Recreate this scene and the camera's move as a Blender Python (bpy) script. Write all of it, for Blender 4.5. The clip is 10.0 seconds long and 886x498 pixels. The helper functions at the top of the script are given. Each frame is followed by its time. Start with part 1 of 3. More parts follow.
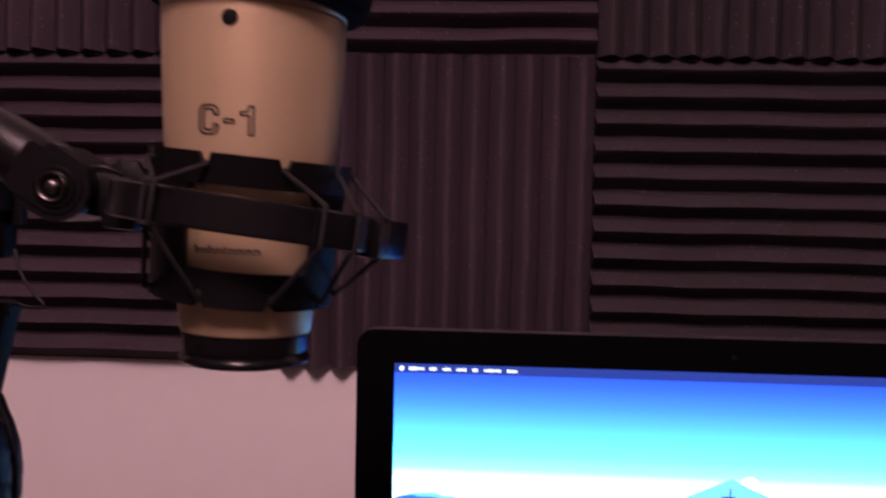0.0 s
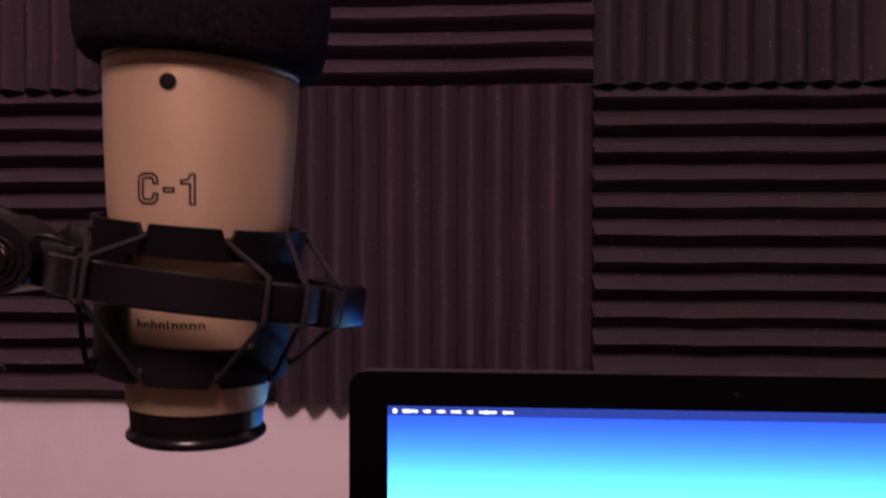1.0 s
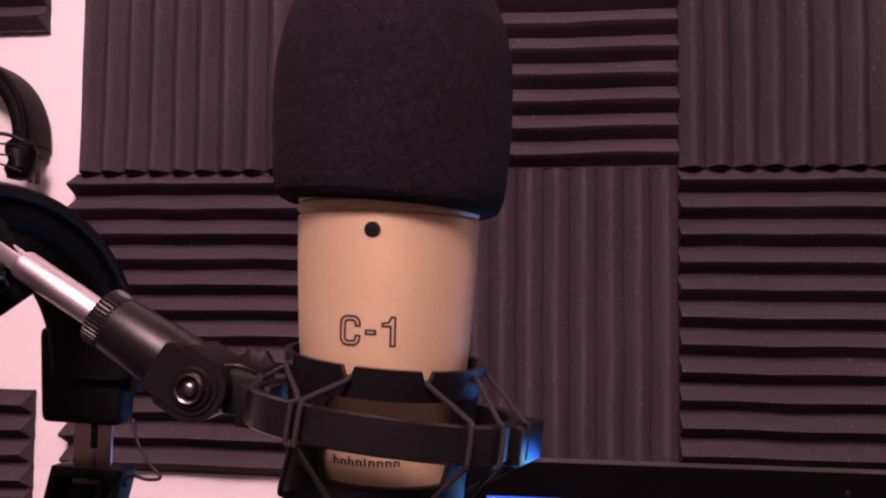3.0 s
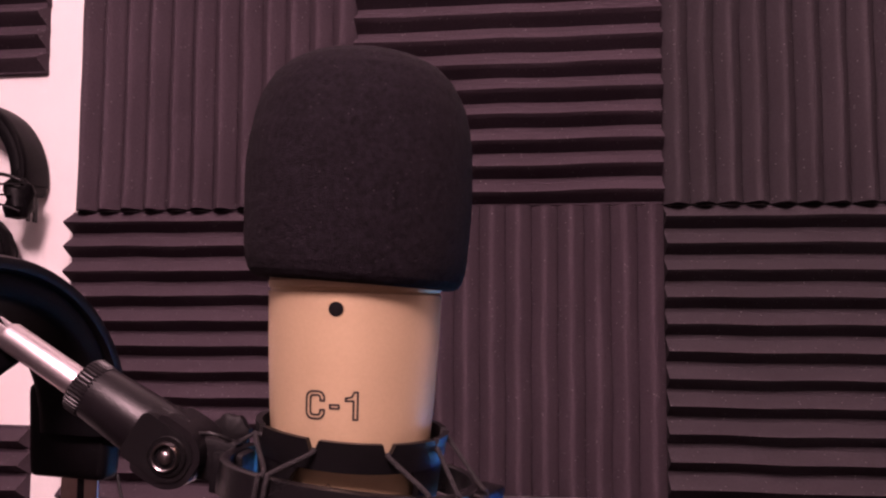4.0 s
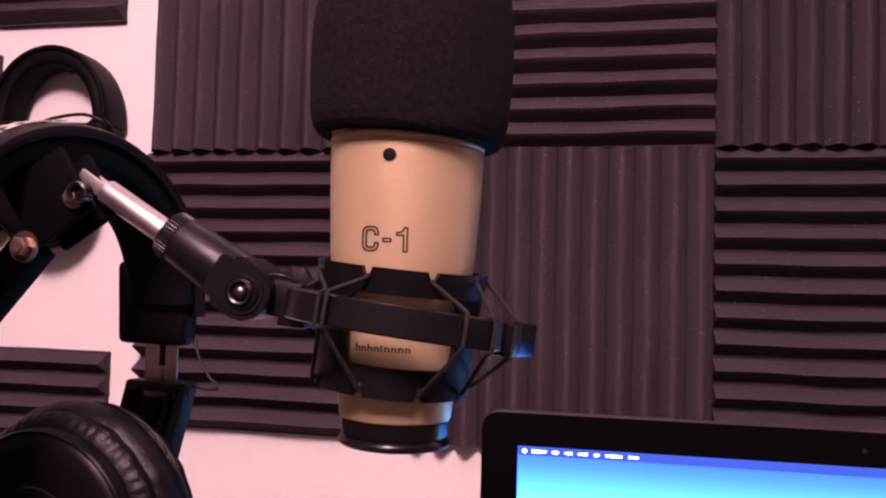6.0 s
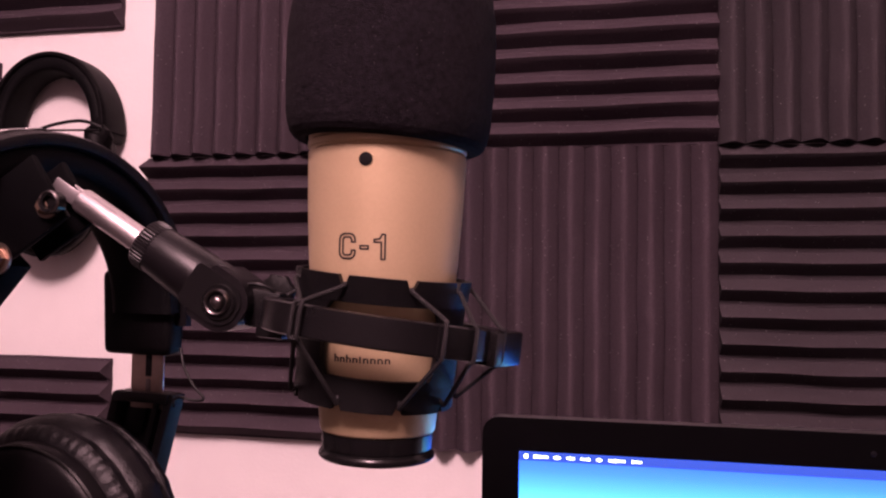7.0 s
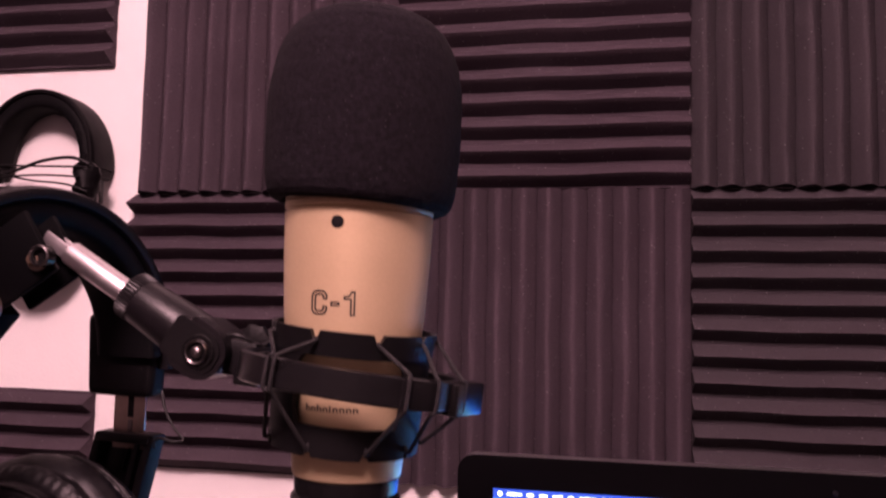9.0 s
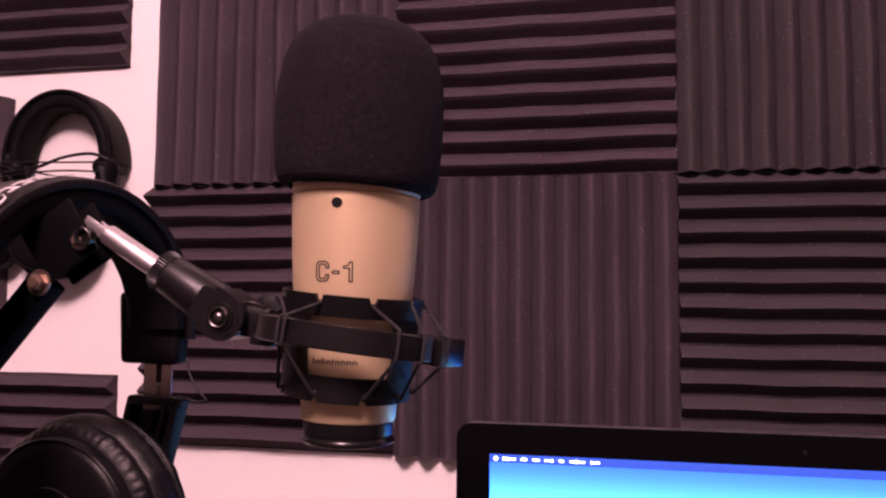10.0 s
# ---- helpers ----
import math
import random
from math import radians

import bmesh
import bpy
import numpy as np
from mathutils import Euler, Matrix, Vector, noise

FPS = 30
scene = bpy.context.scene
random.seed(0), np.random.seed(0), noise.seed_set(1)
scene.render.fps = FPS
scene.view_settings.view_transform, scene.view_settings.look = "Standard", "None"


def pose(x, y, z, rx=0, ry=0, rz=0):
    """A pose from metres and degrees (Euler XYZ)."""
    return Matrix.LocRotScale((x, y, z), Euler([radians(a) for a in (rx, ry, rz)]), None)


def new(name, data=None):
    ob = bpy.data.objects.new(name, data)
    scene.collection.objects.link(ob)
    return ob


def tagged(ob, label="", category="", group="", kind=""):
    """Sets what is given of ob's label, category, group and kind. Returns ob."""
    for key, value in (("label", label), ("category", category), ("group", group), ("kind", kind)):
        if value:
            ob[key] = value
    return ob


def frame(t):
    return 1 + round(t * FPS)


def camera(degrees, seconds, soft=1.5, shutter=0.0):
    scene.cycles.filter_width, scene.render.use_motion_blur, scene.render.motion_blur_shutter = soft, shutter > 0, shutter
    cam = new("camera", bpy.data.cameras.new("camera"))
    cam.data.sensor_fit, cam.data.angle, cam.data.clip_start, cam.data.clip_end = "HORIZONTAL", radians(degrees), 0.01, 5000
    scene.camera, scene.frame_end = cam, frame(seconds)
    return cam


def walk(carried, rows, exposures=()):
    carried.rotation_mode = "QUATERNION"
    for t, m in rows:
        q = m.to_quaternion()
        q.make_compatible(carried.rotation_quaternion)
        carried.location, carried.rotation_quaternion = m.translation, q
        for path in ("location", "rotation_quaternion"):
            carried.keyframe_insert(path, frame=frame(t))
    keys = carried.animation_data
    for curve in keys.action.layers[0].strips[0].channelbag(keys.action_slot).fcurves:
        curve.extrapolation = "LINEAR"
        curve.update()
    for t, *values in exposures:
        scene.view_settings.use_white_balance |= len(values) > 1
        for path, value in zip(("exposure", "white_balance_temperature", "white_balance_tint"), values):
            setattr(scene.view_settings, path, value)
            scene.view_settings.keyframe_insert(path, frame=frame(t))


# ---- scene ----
cam = camera(57.2, 10.0, soft=2.2, shutter=0.4)
METRES, EYE, TILT, LEAN, TURN = 0.3, 1.28, 0.0, 0.0, 3.0
ROWS = [
    (0.0, 0.0, 0.0, 0.0, 0.05, -2.54, -1.2),
    (0.3, 0.0419, 0.0301, -0.0186, -1.13, -3.39, -0.44),
    (0.5, 0.0511, 0.0463, -0.0055, -1.29, -3.39, -0.53),
    (0.7, 0.0562, 0.0454, 0.0131, -0.48, -2.73, -0.37),
    (1.0, 0.0515, 0.0433, 0.0418, 1.01, -1.13, -0.09),
    (1.5, 0.0246, 0.0408, 0.0545, 3.04, 0.28, -0.22),
    (2.0, -0.0608, 0.0388, 0.0741, 4.14, 0.97, -0.69),
    (2.2, -0.0786, 0.0158, 0.0913, 4.51, 2.03, -0.71),
    (3.3, -0.0783, 0.0135, 0.1287, 3.83, 2.93, -0.67),
    (3.5, -0.0686, 0.0084, 0.1425, 3.69, 3.2, -0.92),
    (4.0, -0.0358, -0.0272, 0.1711, 4.27, 4.1, -0.24),
    (4.5, 0.0073, -0.062, 0.1015, 4.58, 4.06, -0.92),
    (5.0, 0.0362, -0.0884, 0.084, 5.17, 3.83, -0.39),
    (5.5, 0.0002, -0.0995, 0.0405, 8.23, 2.65, -1.17),
    (5.7, -0.0142, -0.1175, 0.0295, 8.26, 2.52, -1.51),
    (6.8, 0.0191, -0.0899, 0.0386, 8.94, 2.88, -0.87),
    (7.0, 0.0192, -0.0816, 0.0395, 9.11, 2.59, -0.73),
    (7.5, 0.015, -0.0828, 0.0623, 9.05, 2.8, -0.92),
    (8.0, 0.0189, -0.1093, 0.1086, 8.88, 4.45, -0.91),
    (8.5, 0.0369, -0.1385, 0.1354, 8.79, 5.71, -0.51),
    (9.0, 0.053, -0.1419, 0.0686, 8.22, 4.62, -1.19),
    (9.5, 0.0855, -0.2042, 0.0374, 8.34, 3.17, -1.02),
    (10.0, 0.1081, -0.2899, 0.0351, 8.94, 4.03, -0.43),
]
walk(cam, [(t, pose(0, 0, EYE, TILT, LEAN, TURN) @ pose(METRES * x, METRES * y, METRES * z, 90 + pitch, roll, yaw)) for t, x, y, z, yaw, pitch, roll in ROWS],
     exposures=[(0.0, -1.25, 6500, 10), (0.3, -1.83, 6500, 10), (0.6, -1.8, 6500, 9), (1.0, -1.32, 6450, 10), (1.5, -0.35, 6350, 10), (2.0, -0.22, 6150, 8), (3.5, -0.08, 6330, 8),
                (4.0, -0.03, 6330, 7), (5.0, 0.03, 6500, 10), (5.5, -0.02, 6500, 10), (7.0, -0.14, 6500, 10), (8.5, -0.08, 6500, 10), (10.0, -0.04, 6500, 10)])

# ---- light: one bare globe lamp hung below a white ceiling, in front of the desk ----
world = bpy.data.worlds.new("world")
scene.world = world
world.use_nodes = True
world.node_tree.nodes["Background"].inputs["Color"].default_value = (0.6, 0.5, 0.5, 1)
world.node_tree.nodes["Background"].inputs["Strength"].default_value = 0.01
LAMP_AT = (-0.06, -0.93, 2.44)
lamp_data = bpy.data.lights.new("globe_lamp_light", "POINT")
lamp_data.shadow_soft_size, lamp_data.energy = 0.19, 203.0
lamp_data.color = (1.0, 0.585, 0.650)
new("globe_lamp_light", lamp_data).matrix_world = pose(*LAMP_AT)


# ---- materials ----
def material(name, colour, rough=0.5, metal=0.0, grain=0.0, grain_scale=60.0, bump=0.0, bump_scale=400.0, second=None,
             stain=0.0, stain_scale=6.0, specks=0.0, speck_scale=900.0, speck_size=0.06, speck_tone=0.42, spec=0.5, coat=0.0, per_object=0.0):
    """Principled surface with grain and stains in its colour, uneven roughness and fine relief."""
    mat = bpy.data.materials.new(name)
    mat.use_nodes = True
    nt = mat.node_tree
    n, link = nt.nodes, nt.links
    bsdf = n["Principled BSDF"]
    bsdf.inputs["Roughness"].default_value, bsdf.inputs["Metallic"].default_value = rough, metal
    bsdf.inputs["Specular IOR Level"].default_value = spec
    bsdf.inputs["Coat Weight"].default_value = coat
    coord = n.new("ShaderNodeTexCoord")
    dark = second or tuple(c * 0.6 for c in colour)

    def noise_node(scale, detail=4.0):
        t = n.new("ShaderNodeTexNoise")
        t.inputs["Scale"].default_value, t.inputs["Detail"].default_value = scale, detail
        link.new(coord.outputs["Object"], t.inputs["Vector"])
        return t

    def mix(fac, a, b):
        m = n.new("ShaderNodeMix")
        m.data_type = "RGBA"
        for value, socket in ((fac, m.inputs[0]), (a, m.inputs[6]), (b, m.inputs[7])):
            if isinstance(value, (int, float)):
                socket.default_value = value
            elif isinstance(value, tuple):
                socket.default_value = (*value, 1)
            else:
                link.new(value, socket)
        return m.outputs[2]

    def ramp(source, low, high, top=1.0):
        r = n.new("ShaderNodeMapRange")
        r.inputs["From Min"].default_value, r.inputs["From Max"].default_value = low, high
        r.inputs["To Max"].default_value = top
        link.new(source, r.inputs["Value"])
        return r.outputs["Result"]

    result = colour
    if grain:
        result = mix(ramp(noise_node(grain_scale).outputs["Fac"], 0.35, 0.7, grain), result, dark)
    if stain:
        result = mix(ramp(noise_node(stain_scale, 3.0).outputs["Fac"], 0.42, 0.72, stain), result, dark)
    if per_object:
        info = n.new("ShaderNodeObjectInfo")
        result = mix(ramp(info.outputs["Random"], 0.0, 1.0, per_object), result, dark)
    if specks:
        v = n.new("ShaderNodeTexVoronoi")
        v.inputs["Scale"].default_value = speck_scale
        link.new(coord.outputs["Object"], v.inputs["Vector"])
        near = ramp(v.outputs["Distance"], speck_size * 2.2, speck_size)
        chance = n.new("ShaderNodeSeparateColor")
        link.new(v.outputs["Color"], chance.inputs[0])
        few = ramp(chance.outputs[0], 1.0 - specks, 1.0 - specks * 0.8)
        both = n.new("ShaderNodeMath")
        both.operation = "MULTIPLY"
        link.new(near, both.inputs[0]), link.new(few, both.inputs[1])
        result = mix(both.outputs[0], result, (speck_tone, speck_tone * 0.95, speck_tone * 0.97))
    if isinstance(result, tuple):
        bsdf.inputs["Base Color"].default_value = (*result, 1)
    else:
        link.new(result, bsdf.inputs["Base Color"])
    r = n.new("ShaderNodeMapRange")
    r.inputs["To Min"].default_value, r.inputs["To Max"].default_value = max(0.02, rough - 0.08), min(1.0, rough + 0.08)
    link.new(noise_node(45.0).outputs["Fac"], r.inputs["Value"])
    link.new(r.outputs["Result"], bsdf.inputs["Roughness"])
    if bump:
        b = n.new("ShaderNodeBump")
        b.inputs["Strength"].default_value, b.inputs["Distance"].default_value = bump, 0.001
        link.new(noise_node(bump_scale, 6.0).outputs["Fac"], b.inputs["Height"])
        link.new(b.outputs["Normal"], bsdf.inputs["Normal"])
    return mat


WALL = material("white_wall_paint", (0.82, 0.79, 0.77), 0.7, grain=0.06, grain_scale=35, bump=0.25, bump_scale=260, stain=0.05, stain_scale=3)
# near-black for the unseen walls only, so they return little fill light
LOW_BOUNCE_WALL = material("low_bounce_wall_paint", (0.10, 0.085, 0.09), 0.8, grain=0.1, grain_scale=35, bump=0.25, bump_scale=260, stain=0.1, stain_scale=3)
CEILING = material("ceiling_paint", (0.84, 0.83, 0.81), 0.8, grain=0.05, bump=0.2)
# unseen floor and desk: dark tones keep bounced light off the foam undersides
CARPET = material("floor_carpet", (0.07, 0.055, 0.05), 0.95, grain=0.7, grain_scale=300, bump=0.8, stain=0.3)
DESK = material("dark_desk_laminate", (0.04, 0.028, 0.022), 0.45, grain=0.6, grain_scale=30, bump=0.1, stain=0.3)
FOAM = material("charcoal_foam", (0.0660, 0.0510, 0.0615), 0.95, grain=0.5, grain_scale=420, bump=0.9, bump_scale=900, stain=0.4, stain_scale=9,
                specks=0.045, speck_scale=400, speck_size=0.13, speck_tone=0.24, spec=0.08, per_object=0.16)
# greyer foam; its darker tone also stands in for weaker light at right
GREY_FOAM = material("grey_dimmed_foam", (0.0510, 0.0440, 0.0495), 0.95, grain=0.45, grain_scale=420, bump=0.9, bump_scale=900, stain=0.35, stain_scale=9,
                     specks=0.05, speck_scale=400, speck_size=0.13, speck_tone=0.24, spec=0.08)
WINDFOAM = material("black_windscreen_foam", (0.0106, 0.0084, 0.0114), 0.97, grain=0.9, grain_scale=600, bump=0.6, bump_scale=2400, second=(0.0035, 0.0028, 0.0034), specks=0.10,
                    speck_scale=1000, speck_size=0.10, speck_tone=0.07, spec=0.1)
GOLD = material("champagne_metal_paint", (0.558, 0.434, 0.264), 0.43, metal=0.45, grain=0.12, grain_scale=900, bump=0.08, bump_scale=2500, stain=0.08, stain_scale=30)
INK = material("dark_printed_ink", (0.018, 0.011, 0.008), 0.6)
PLASTIC = material("black_plastic", (0.0048, 0.0044, 0.0050), 0.38, grain=0.4, grain_scale=200, bump=0.15, bump_scale=1800, stain=0.25, stain_scale=40, spec=0.20)
SATIN = material("satin_black_hoop_plastic", (0.0050, 0.0046, 0.0052), 0.30, grain=0.4, grain_scale=200, bump=0.12, bump_scale=1600, stain=0.25, stain_scale=40, spec=0.28)
GLOSS = material("glossy_black_plastic", (0.005, 0.0046, 0.005), 0.24, grain=0.3, bump=0.03, spec=0.24)
# darker, duller copy of the black plastic, also used where parts sit in shade
DULLED = material("dulled_black_plastic", (0.0045, 0.004, 0.0045), 0.5, grain=0.4, grain_scale=300, bump=0.15, bump_scale=1800, spec=0.12)
RUBBER = material("black_elastic_cord", (0.012, 0.011, 0.012), 0.7, grain=0.5, grain_scale=700, bump=0.5, bump_scale=2500, spec=0.25)
BARREL = material("grey_black_moulded_plastic", (0.0055, 0.0046, 0.0055), 0.34, grain=0.4, grain_scale=500, bump=0.12, bump_scale=2600, spec=0.26)
CHROME = material("brushed_steel", (0.68, 0.63, 0.64), 0.38, metal=1.0, grain=0.25, grain_scale=300, bump=0.05)
BRASS = material("worn_brass_nut", (0.34, 0.235, 0.17), 0.38, metal=0.9, grain=0.4, grain_scale=400, bump=0.1)
ARM = material("black_painted_steel", (0.0016, 0.0015, 0.0019), 0.55, grain=0.4, grain_scale=150, bump=0.1, spec=0.04)
LEATHER = material("black_leatherette", (0.0034, 0.0029, 0.0038), 0.36, grain=0.5, grain_scale=260, bump=0.3, bump_scale=1200, stain=0.2, stain_scale=50, spec=0.20)
PADDING = material("dull_black_padding", (0.003, 0.0028, 0.0034), 0.6, grain=0.4, grain_scale=250, bump=0.3, bump_scale=1200, spec=0.07)
SHELL = material("satin_black_earcup", (0.0035, 0.003, 0.0036), 0.4, grain=0.3, grain_scale=300, bump=0.1, spec=0.09)
PRINT = material("pale_grey_print", (0.55, 0.53, 0.53), 0.6)
ALU = material("anodised_aluminium", (0.62, 0.62, 0.63), 0.35, metal=1.0, grain=0.1, grain_scale=600)
BEZEL = material("black_bezel_glass", (0.0025, 0.0024, 0.0028), 0.14, spec=0.07)
LENS = material("camera_lens_glass", (0.008, 0.008, 0.010), 0.3, spec=0.2)
STEEL = material("dull_steel", (0.22, 0.20, 0.20), 0.28, metal=1.0, grain=0.3, grain_scale=300)
MATTE = material("matte_black_band", (0.0035, 0.003, 0.0036), 0.5, grain=0.4, grain_scale=250, bump=0.2, spec=0.09)
CORD = material("black_cable_rubber", (0.006, 0.0055, 0.006), 0.5, bump=0.2, spec=0.25)
SLIDER = material("steel_slider_band", (0.42, 0.33, 0.28), 0.36, metal=1.0, grain=0.3, grain_scale=300)
FIXTURE = material("white_lamp_rim", (0.8, 0.79, 0.77), 0.4, grain=0.05)


def glowing(name, colour, strength):
    mat = bpy.data.materials.new(name)
    mat.use_nodes = True
    bsdf = mat.node_tree.nodes["Principled BSDF"]
    bsdf.inputs["Base Color"].default_value = (0.01, 0.01, 0.01, 1)
    bsdf.inputs["Roughness"].default_value = 0.25
    bsdf.inputs["Emission Color"].default_value = (*colour, 1)
    bsdf.inputs["Emission Strength"].default_value = strength
    return mat


SCREEN_POWER = 7.2


def screen_material():
    """The desktop's picture: a sky from deep blue through cyan to white, by height on the lit panel."""
    mat = glowing("lit_screen_sky", (1, 1, 1), SCREEN_POWER)
    n, link = mat.node_tree.nodes, mat.node_tree.links
    coord, xyz = n.new("ShaderNodeTexCoord"), n.new("ShaderNodeSeparateXYZ")
    link.new(coord.outputs["Object"], xyz.inputs[0])
    span = n.new("ShaderNodeMapRange")
    span.inputs["From Min"].default_value, span.inputs["From Max"].default_value = 0.0, -0.268
    link.new(xyz.outputs["Z"], span.inputs["Value"])
    ramp = n.new("ShaderNodeValToRGB")
    stops = [(0.0, (0.010, 0.034, 0.31)), (0.05, (0.018, 0.072, 0.55)), (0.10, (0.030, 0.14, 0.85)), (0.145, (0.048, 0.25, 0.98)), (0.19, (0.07, 0.40, 1.0)),
             (0.235, (0.10, 0.63, 1.0)), (0.275, (0.18, 0.74, 1.0)), (0.305, (0.52, 0.70, 1.0)), (1.0, (0.5, 0.5, 1.0))]
    e = ramp.color_ramp.elements
    while len(e) < len(stops):
        e.new(0.5)
    for el, (p, c) in zip(e, stops):
        el.position, el.color = p, (*c, 1)
    link.new(span.outputs["Result"], ramp.inputs["Fac"])
    link.new(ramp.outputs["Color"], n["Principled BSDF"].inputs["Emission Color"])
    return mat


SKY = screen_material()
MENU = glowing("lit_menu_bar", (0.009, 0.020, 0.13), SCREEN_POWER)
MENU_TEXT = glowing("lit_menu_marks", (0.6, 0.63, 0.67), SCREEN_POWER)
HILLS = [glowing("lit_pale_hills", (0.10, 0.32, 0.62), SCREEN_POWER), glowing("lit_mid_hills", (0.02, 0.087, 0.32), SCREEN_POWER),
         glowing("lit_dark_hills", (0.0055, 0.0135, 0.15), SCREEN_POWER)]
TREES = glowing("lit_dark_trees", (0.0027, 0.004, 0.06), SCREEN_POWER)
HUT = glowing("lit_hut", (0.010, 0.004, 0.085), SCREEN_POWER)
SUNLIT = glowing("lit_sun_disc", (0.9, 0.85, 0.95), SCREEN_POWER)
HUT_LIT = glowing("lit_hut_window", (0.11, 0.02, 0.10), SCREEN_POWER)


# ---- mesh helpers ----
def part(name, bm, mat, parent=None, label="", smooth=40):
    """Links a bmesh as one mesh object under a thing or under a part."""
    bmesh.ops.recalc_face_normals(bm, faces=bm.faces)
    me = bpy.data.meshes.new(name)
    if smooth:
        for f in bm.faces:
            f.smooth = True
        for e in bm.edges:
            if len(e.link_faces) == 2 and e.calc_face_angle(0) > radians(smooth):
                e.smooth = False
    bm.to_mesh(me)
    bm.free()
    me.materials.append(mat)
    ob = new(name, me)
    if parent:
        ob.parent = parent
    if label:
        tagged(ob, label)
    return ob


def thing(name, m, label, category, group="", kind=""):
    ob = new(name)
    ob.empty_display_size = 0.02
    ob.matrix_world = m
    return tagged(ob, label, category, group, kind)


def box(size, at=(0, 0, 0), bevel=0.0, turn=None, bm=None, segments=2):
    """A box of that size about a place, edges rounded."""
    b = bmesh.new()
    bmesh.ops.create_cube(b, size=1)
    bmesh.ops.scale(b, vec=size, verts=b.verts)
    if bevel:
        bmesh.ops.bevel(b, geom=b.edges[:], offset=bevel, segments=segments, affect="EDGES", profile=0.6)
    if turn is not None:
        bmesh.ops.transform(b, matrix=turn, verts=b.verts)
    bmesh.ops.translate(b, vec=at, verts=b.verts)
    return join(bm, b) if bm else b


def join(bm, b):
    me = bpy.data.meshes.new("scratch")
    b.to_mesh(me)
    b.free()
    bm.from_mesh(me)
    bpy.data.meshes.remove(me)
    return bm


def lathe(profile, segments=64, wobble=None):
    """Turns (radius, z) pairs round the z axis; radius 0 closes an end."""
    bm = bmesh.new()
    rings = []
    for r, z in profile:
        if r < 1e-6:
            rings.append([bm.verts.new((0, 0, z))])
        else:
            ring = []
            for i in range(segments):
                a = 2 * math.pi * i / segments
                k = wobble(a, z) if wobble else 0.0
                ring.append(bm.verts.new(((r + k) * math.cos(a), (r + k) * math.sin(a), z)))
            rings.append(ring)
    for a, b in zip(rings, rings[1:]):
        for i in range(segments):
            j = (i + 1) % segments
            if len(a) == 1 and len(b) > 1:
                bm.faces.new((a[0], b[i], b[j]))
            elif len(b) == 1 and len(a) > 1:
                bm.faces.new((a[i], b[0], a[j]))
            elif len(a) > 1:
                bm.faces.new((a[i], b[i], b[j], a[j]))
    return bm


def sweep(points, radius, sides=10, bm=None, closed=False):
    """A round cord through the points, smoothed."""
    pts = [Vector(p) for p in points]
    fine = []
    m = len(pts)
    for i in range(m if closed else m - 1):
        p0, p1 = (pts[i - 1] if closed or i else pts[i]), pts[i]
        p2, p3 = pts[(i + 1) % m], (pts[(i + 2) % m] if closed or i + 2 < m else pts[(i + 1) % m])
        steps = 6 if m > 2 else 1
        for s in range(steps):
            t = s / steps
            fine.append(0.5 * (2 * p1 + (p2 - p0) * t + (2 * p0 - 5 * p1 + 4 * p2 - p3) * t * t + (3 * p1 - p0 - 3 * p2 + p3) * t ** 3))
    if not closed:
        fine.append(pts[-1])
    b = bm or bmesh.new()
    rings, side = [], None
    for i, p in enumerate(fine):
        q0, q1 = fine[i - 1 if closed or i else i], fine[(i + 1) % len(fine) if closed or i + 1 < len(fine) else i]
        d = (q1 - q0).normalized()
        side = d.orthogonal().normalized() if side is None else (side - d * side.dot(d)).normalized()
        up = d.cross(side)
        rings.append([b.verts.new(p + radius * (math.cos(a) * side + math.sin(a) * up)) for a in (2 * math.pi * k / sides for k in range(sides))])
    pairs = list(zip(rings, rings[1:])) + ([(rings[-1], rings[0])] if closed else [])
    for r0, r1 in pairs:
        for k in range(sides):
            b.faces.new((r0[k], r0[(k + 1) % sides], r1[(k + 1) % sides], r1[k]))
    if not closed:
        b.faces.new(rings[0][::-1]), b.faces.new(rings[-1])
    return b


def along(a, b):
    """A pose at a whose z axis runs to b."""
    d = Vector(b) - Vector(a)
    return Matrix.Translation(a) @ d.to_track_quat("Z", "Y").to_matrix().to_4x4()


def turned(bm, m):
    bmesh.ops.transform(bm, matrix=m, verts=bm.verts)
    return bm


def ribbon(path, width_axis, width, thick, normal_of, bm=None, bulge=0.0):
    """A strap along a path of points: width along one axis, thickness along the path's normals, with softly rounded edges."""
    b = bm or bmesh.new()
    section = []
    for k in range(16):
        a = 2 * math.pi * k / 16
        c, s = math.cos(a), math.sin(a)
        section.append((0.5 * width * math.copysign(abs(c) ** 0.35, c), 0.5 * thick * math.copysign(abs(s) ** 0.6, s)))
    rings = []
    for i, p in enumerate(path):
        nn = normal_of(i)
        k = 1.0 + bulge * math.sin(math.pi * i / (len(path) - 1))
        rings.append([b.verts.new(Vector(p) + Vector(width_axis) * x + nn * y * k) for x, y in section])
    for r0, r1 in zip(rings, rings[1:]):
        for k in range(16):
            b.faces.new((r0[k], r0[(k + 1) % 16], r1[(k + 1) % 16], r1[k]))
    b.faces.new(rings[0][::-1]), b.faces.new(rings[-1])
    return b


# ---- the room ----
WALL_Y = 0.796


def slab(name, lo, hi, mat, label, category):
    ob = part(name, box([b - a for a, b in zip(lo, hi)], [(a + b) / 2 for a, b in zip(lo, hi)]), mat, smooth=0)
    return tagged(ob, label, category, kind="structure")


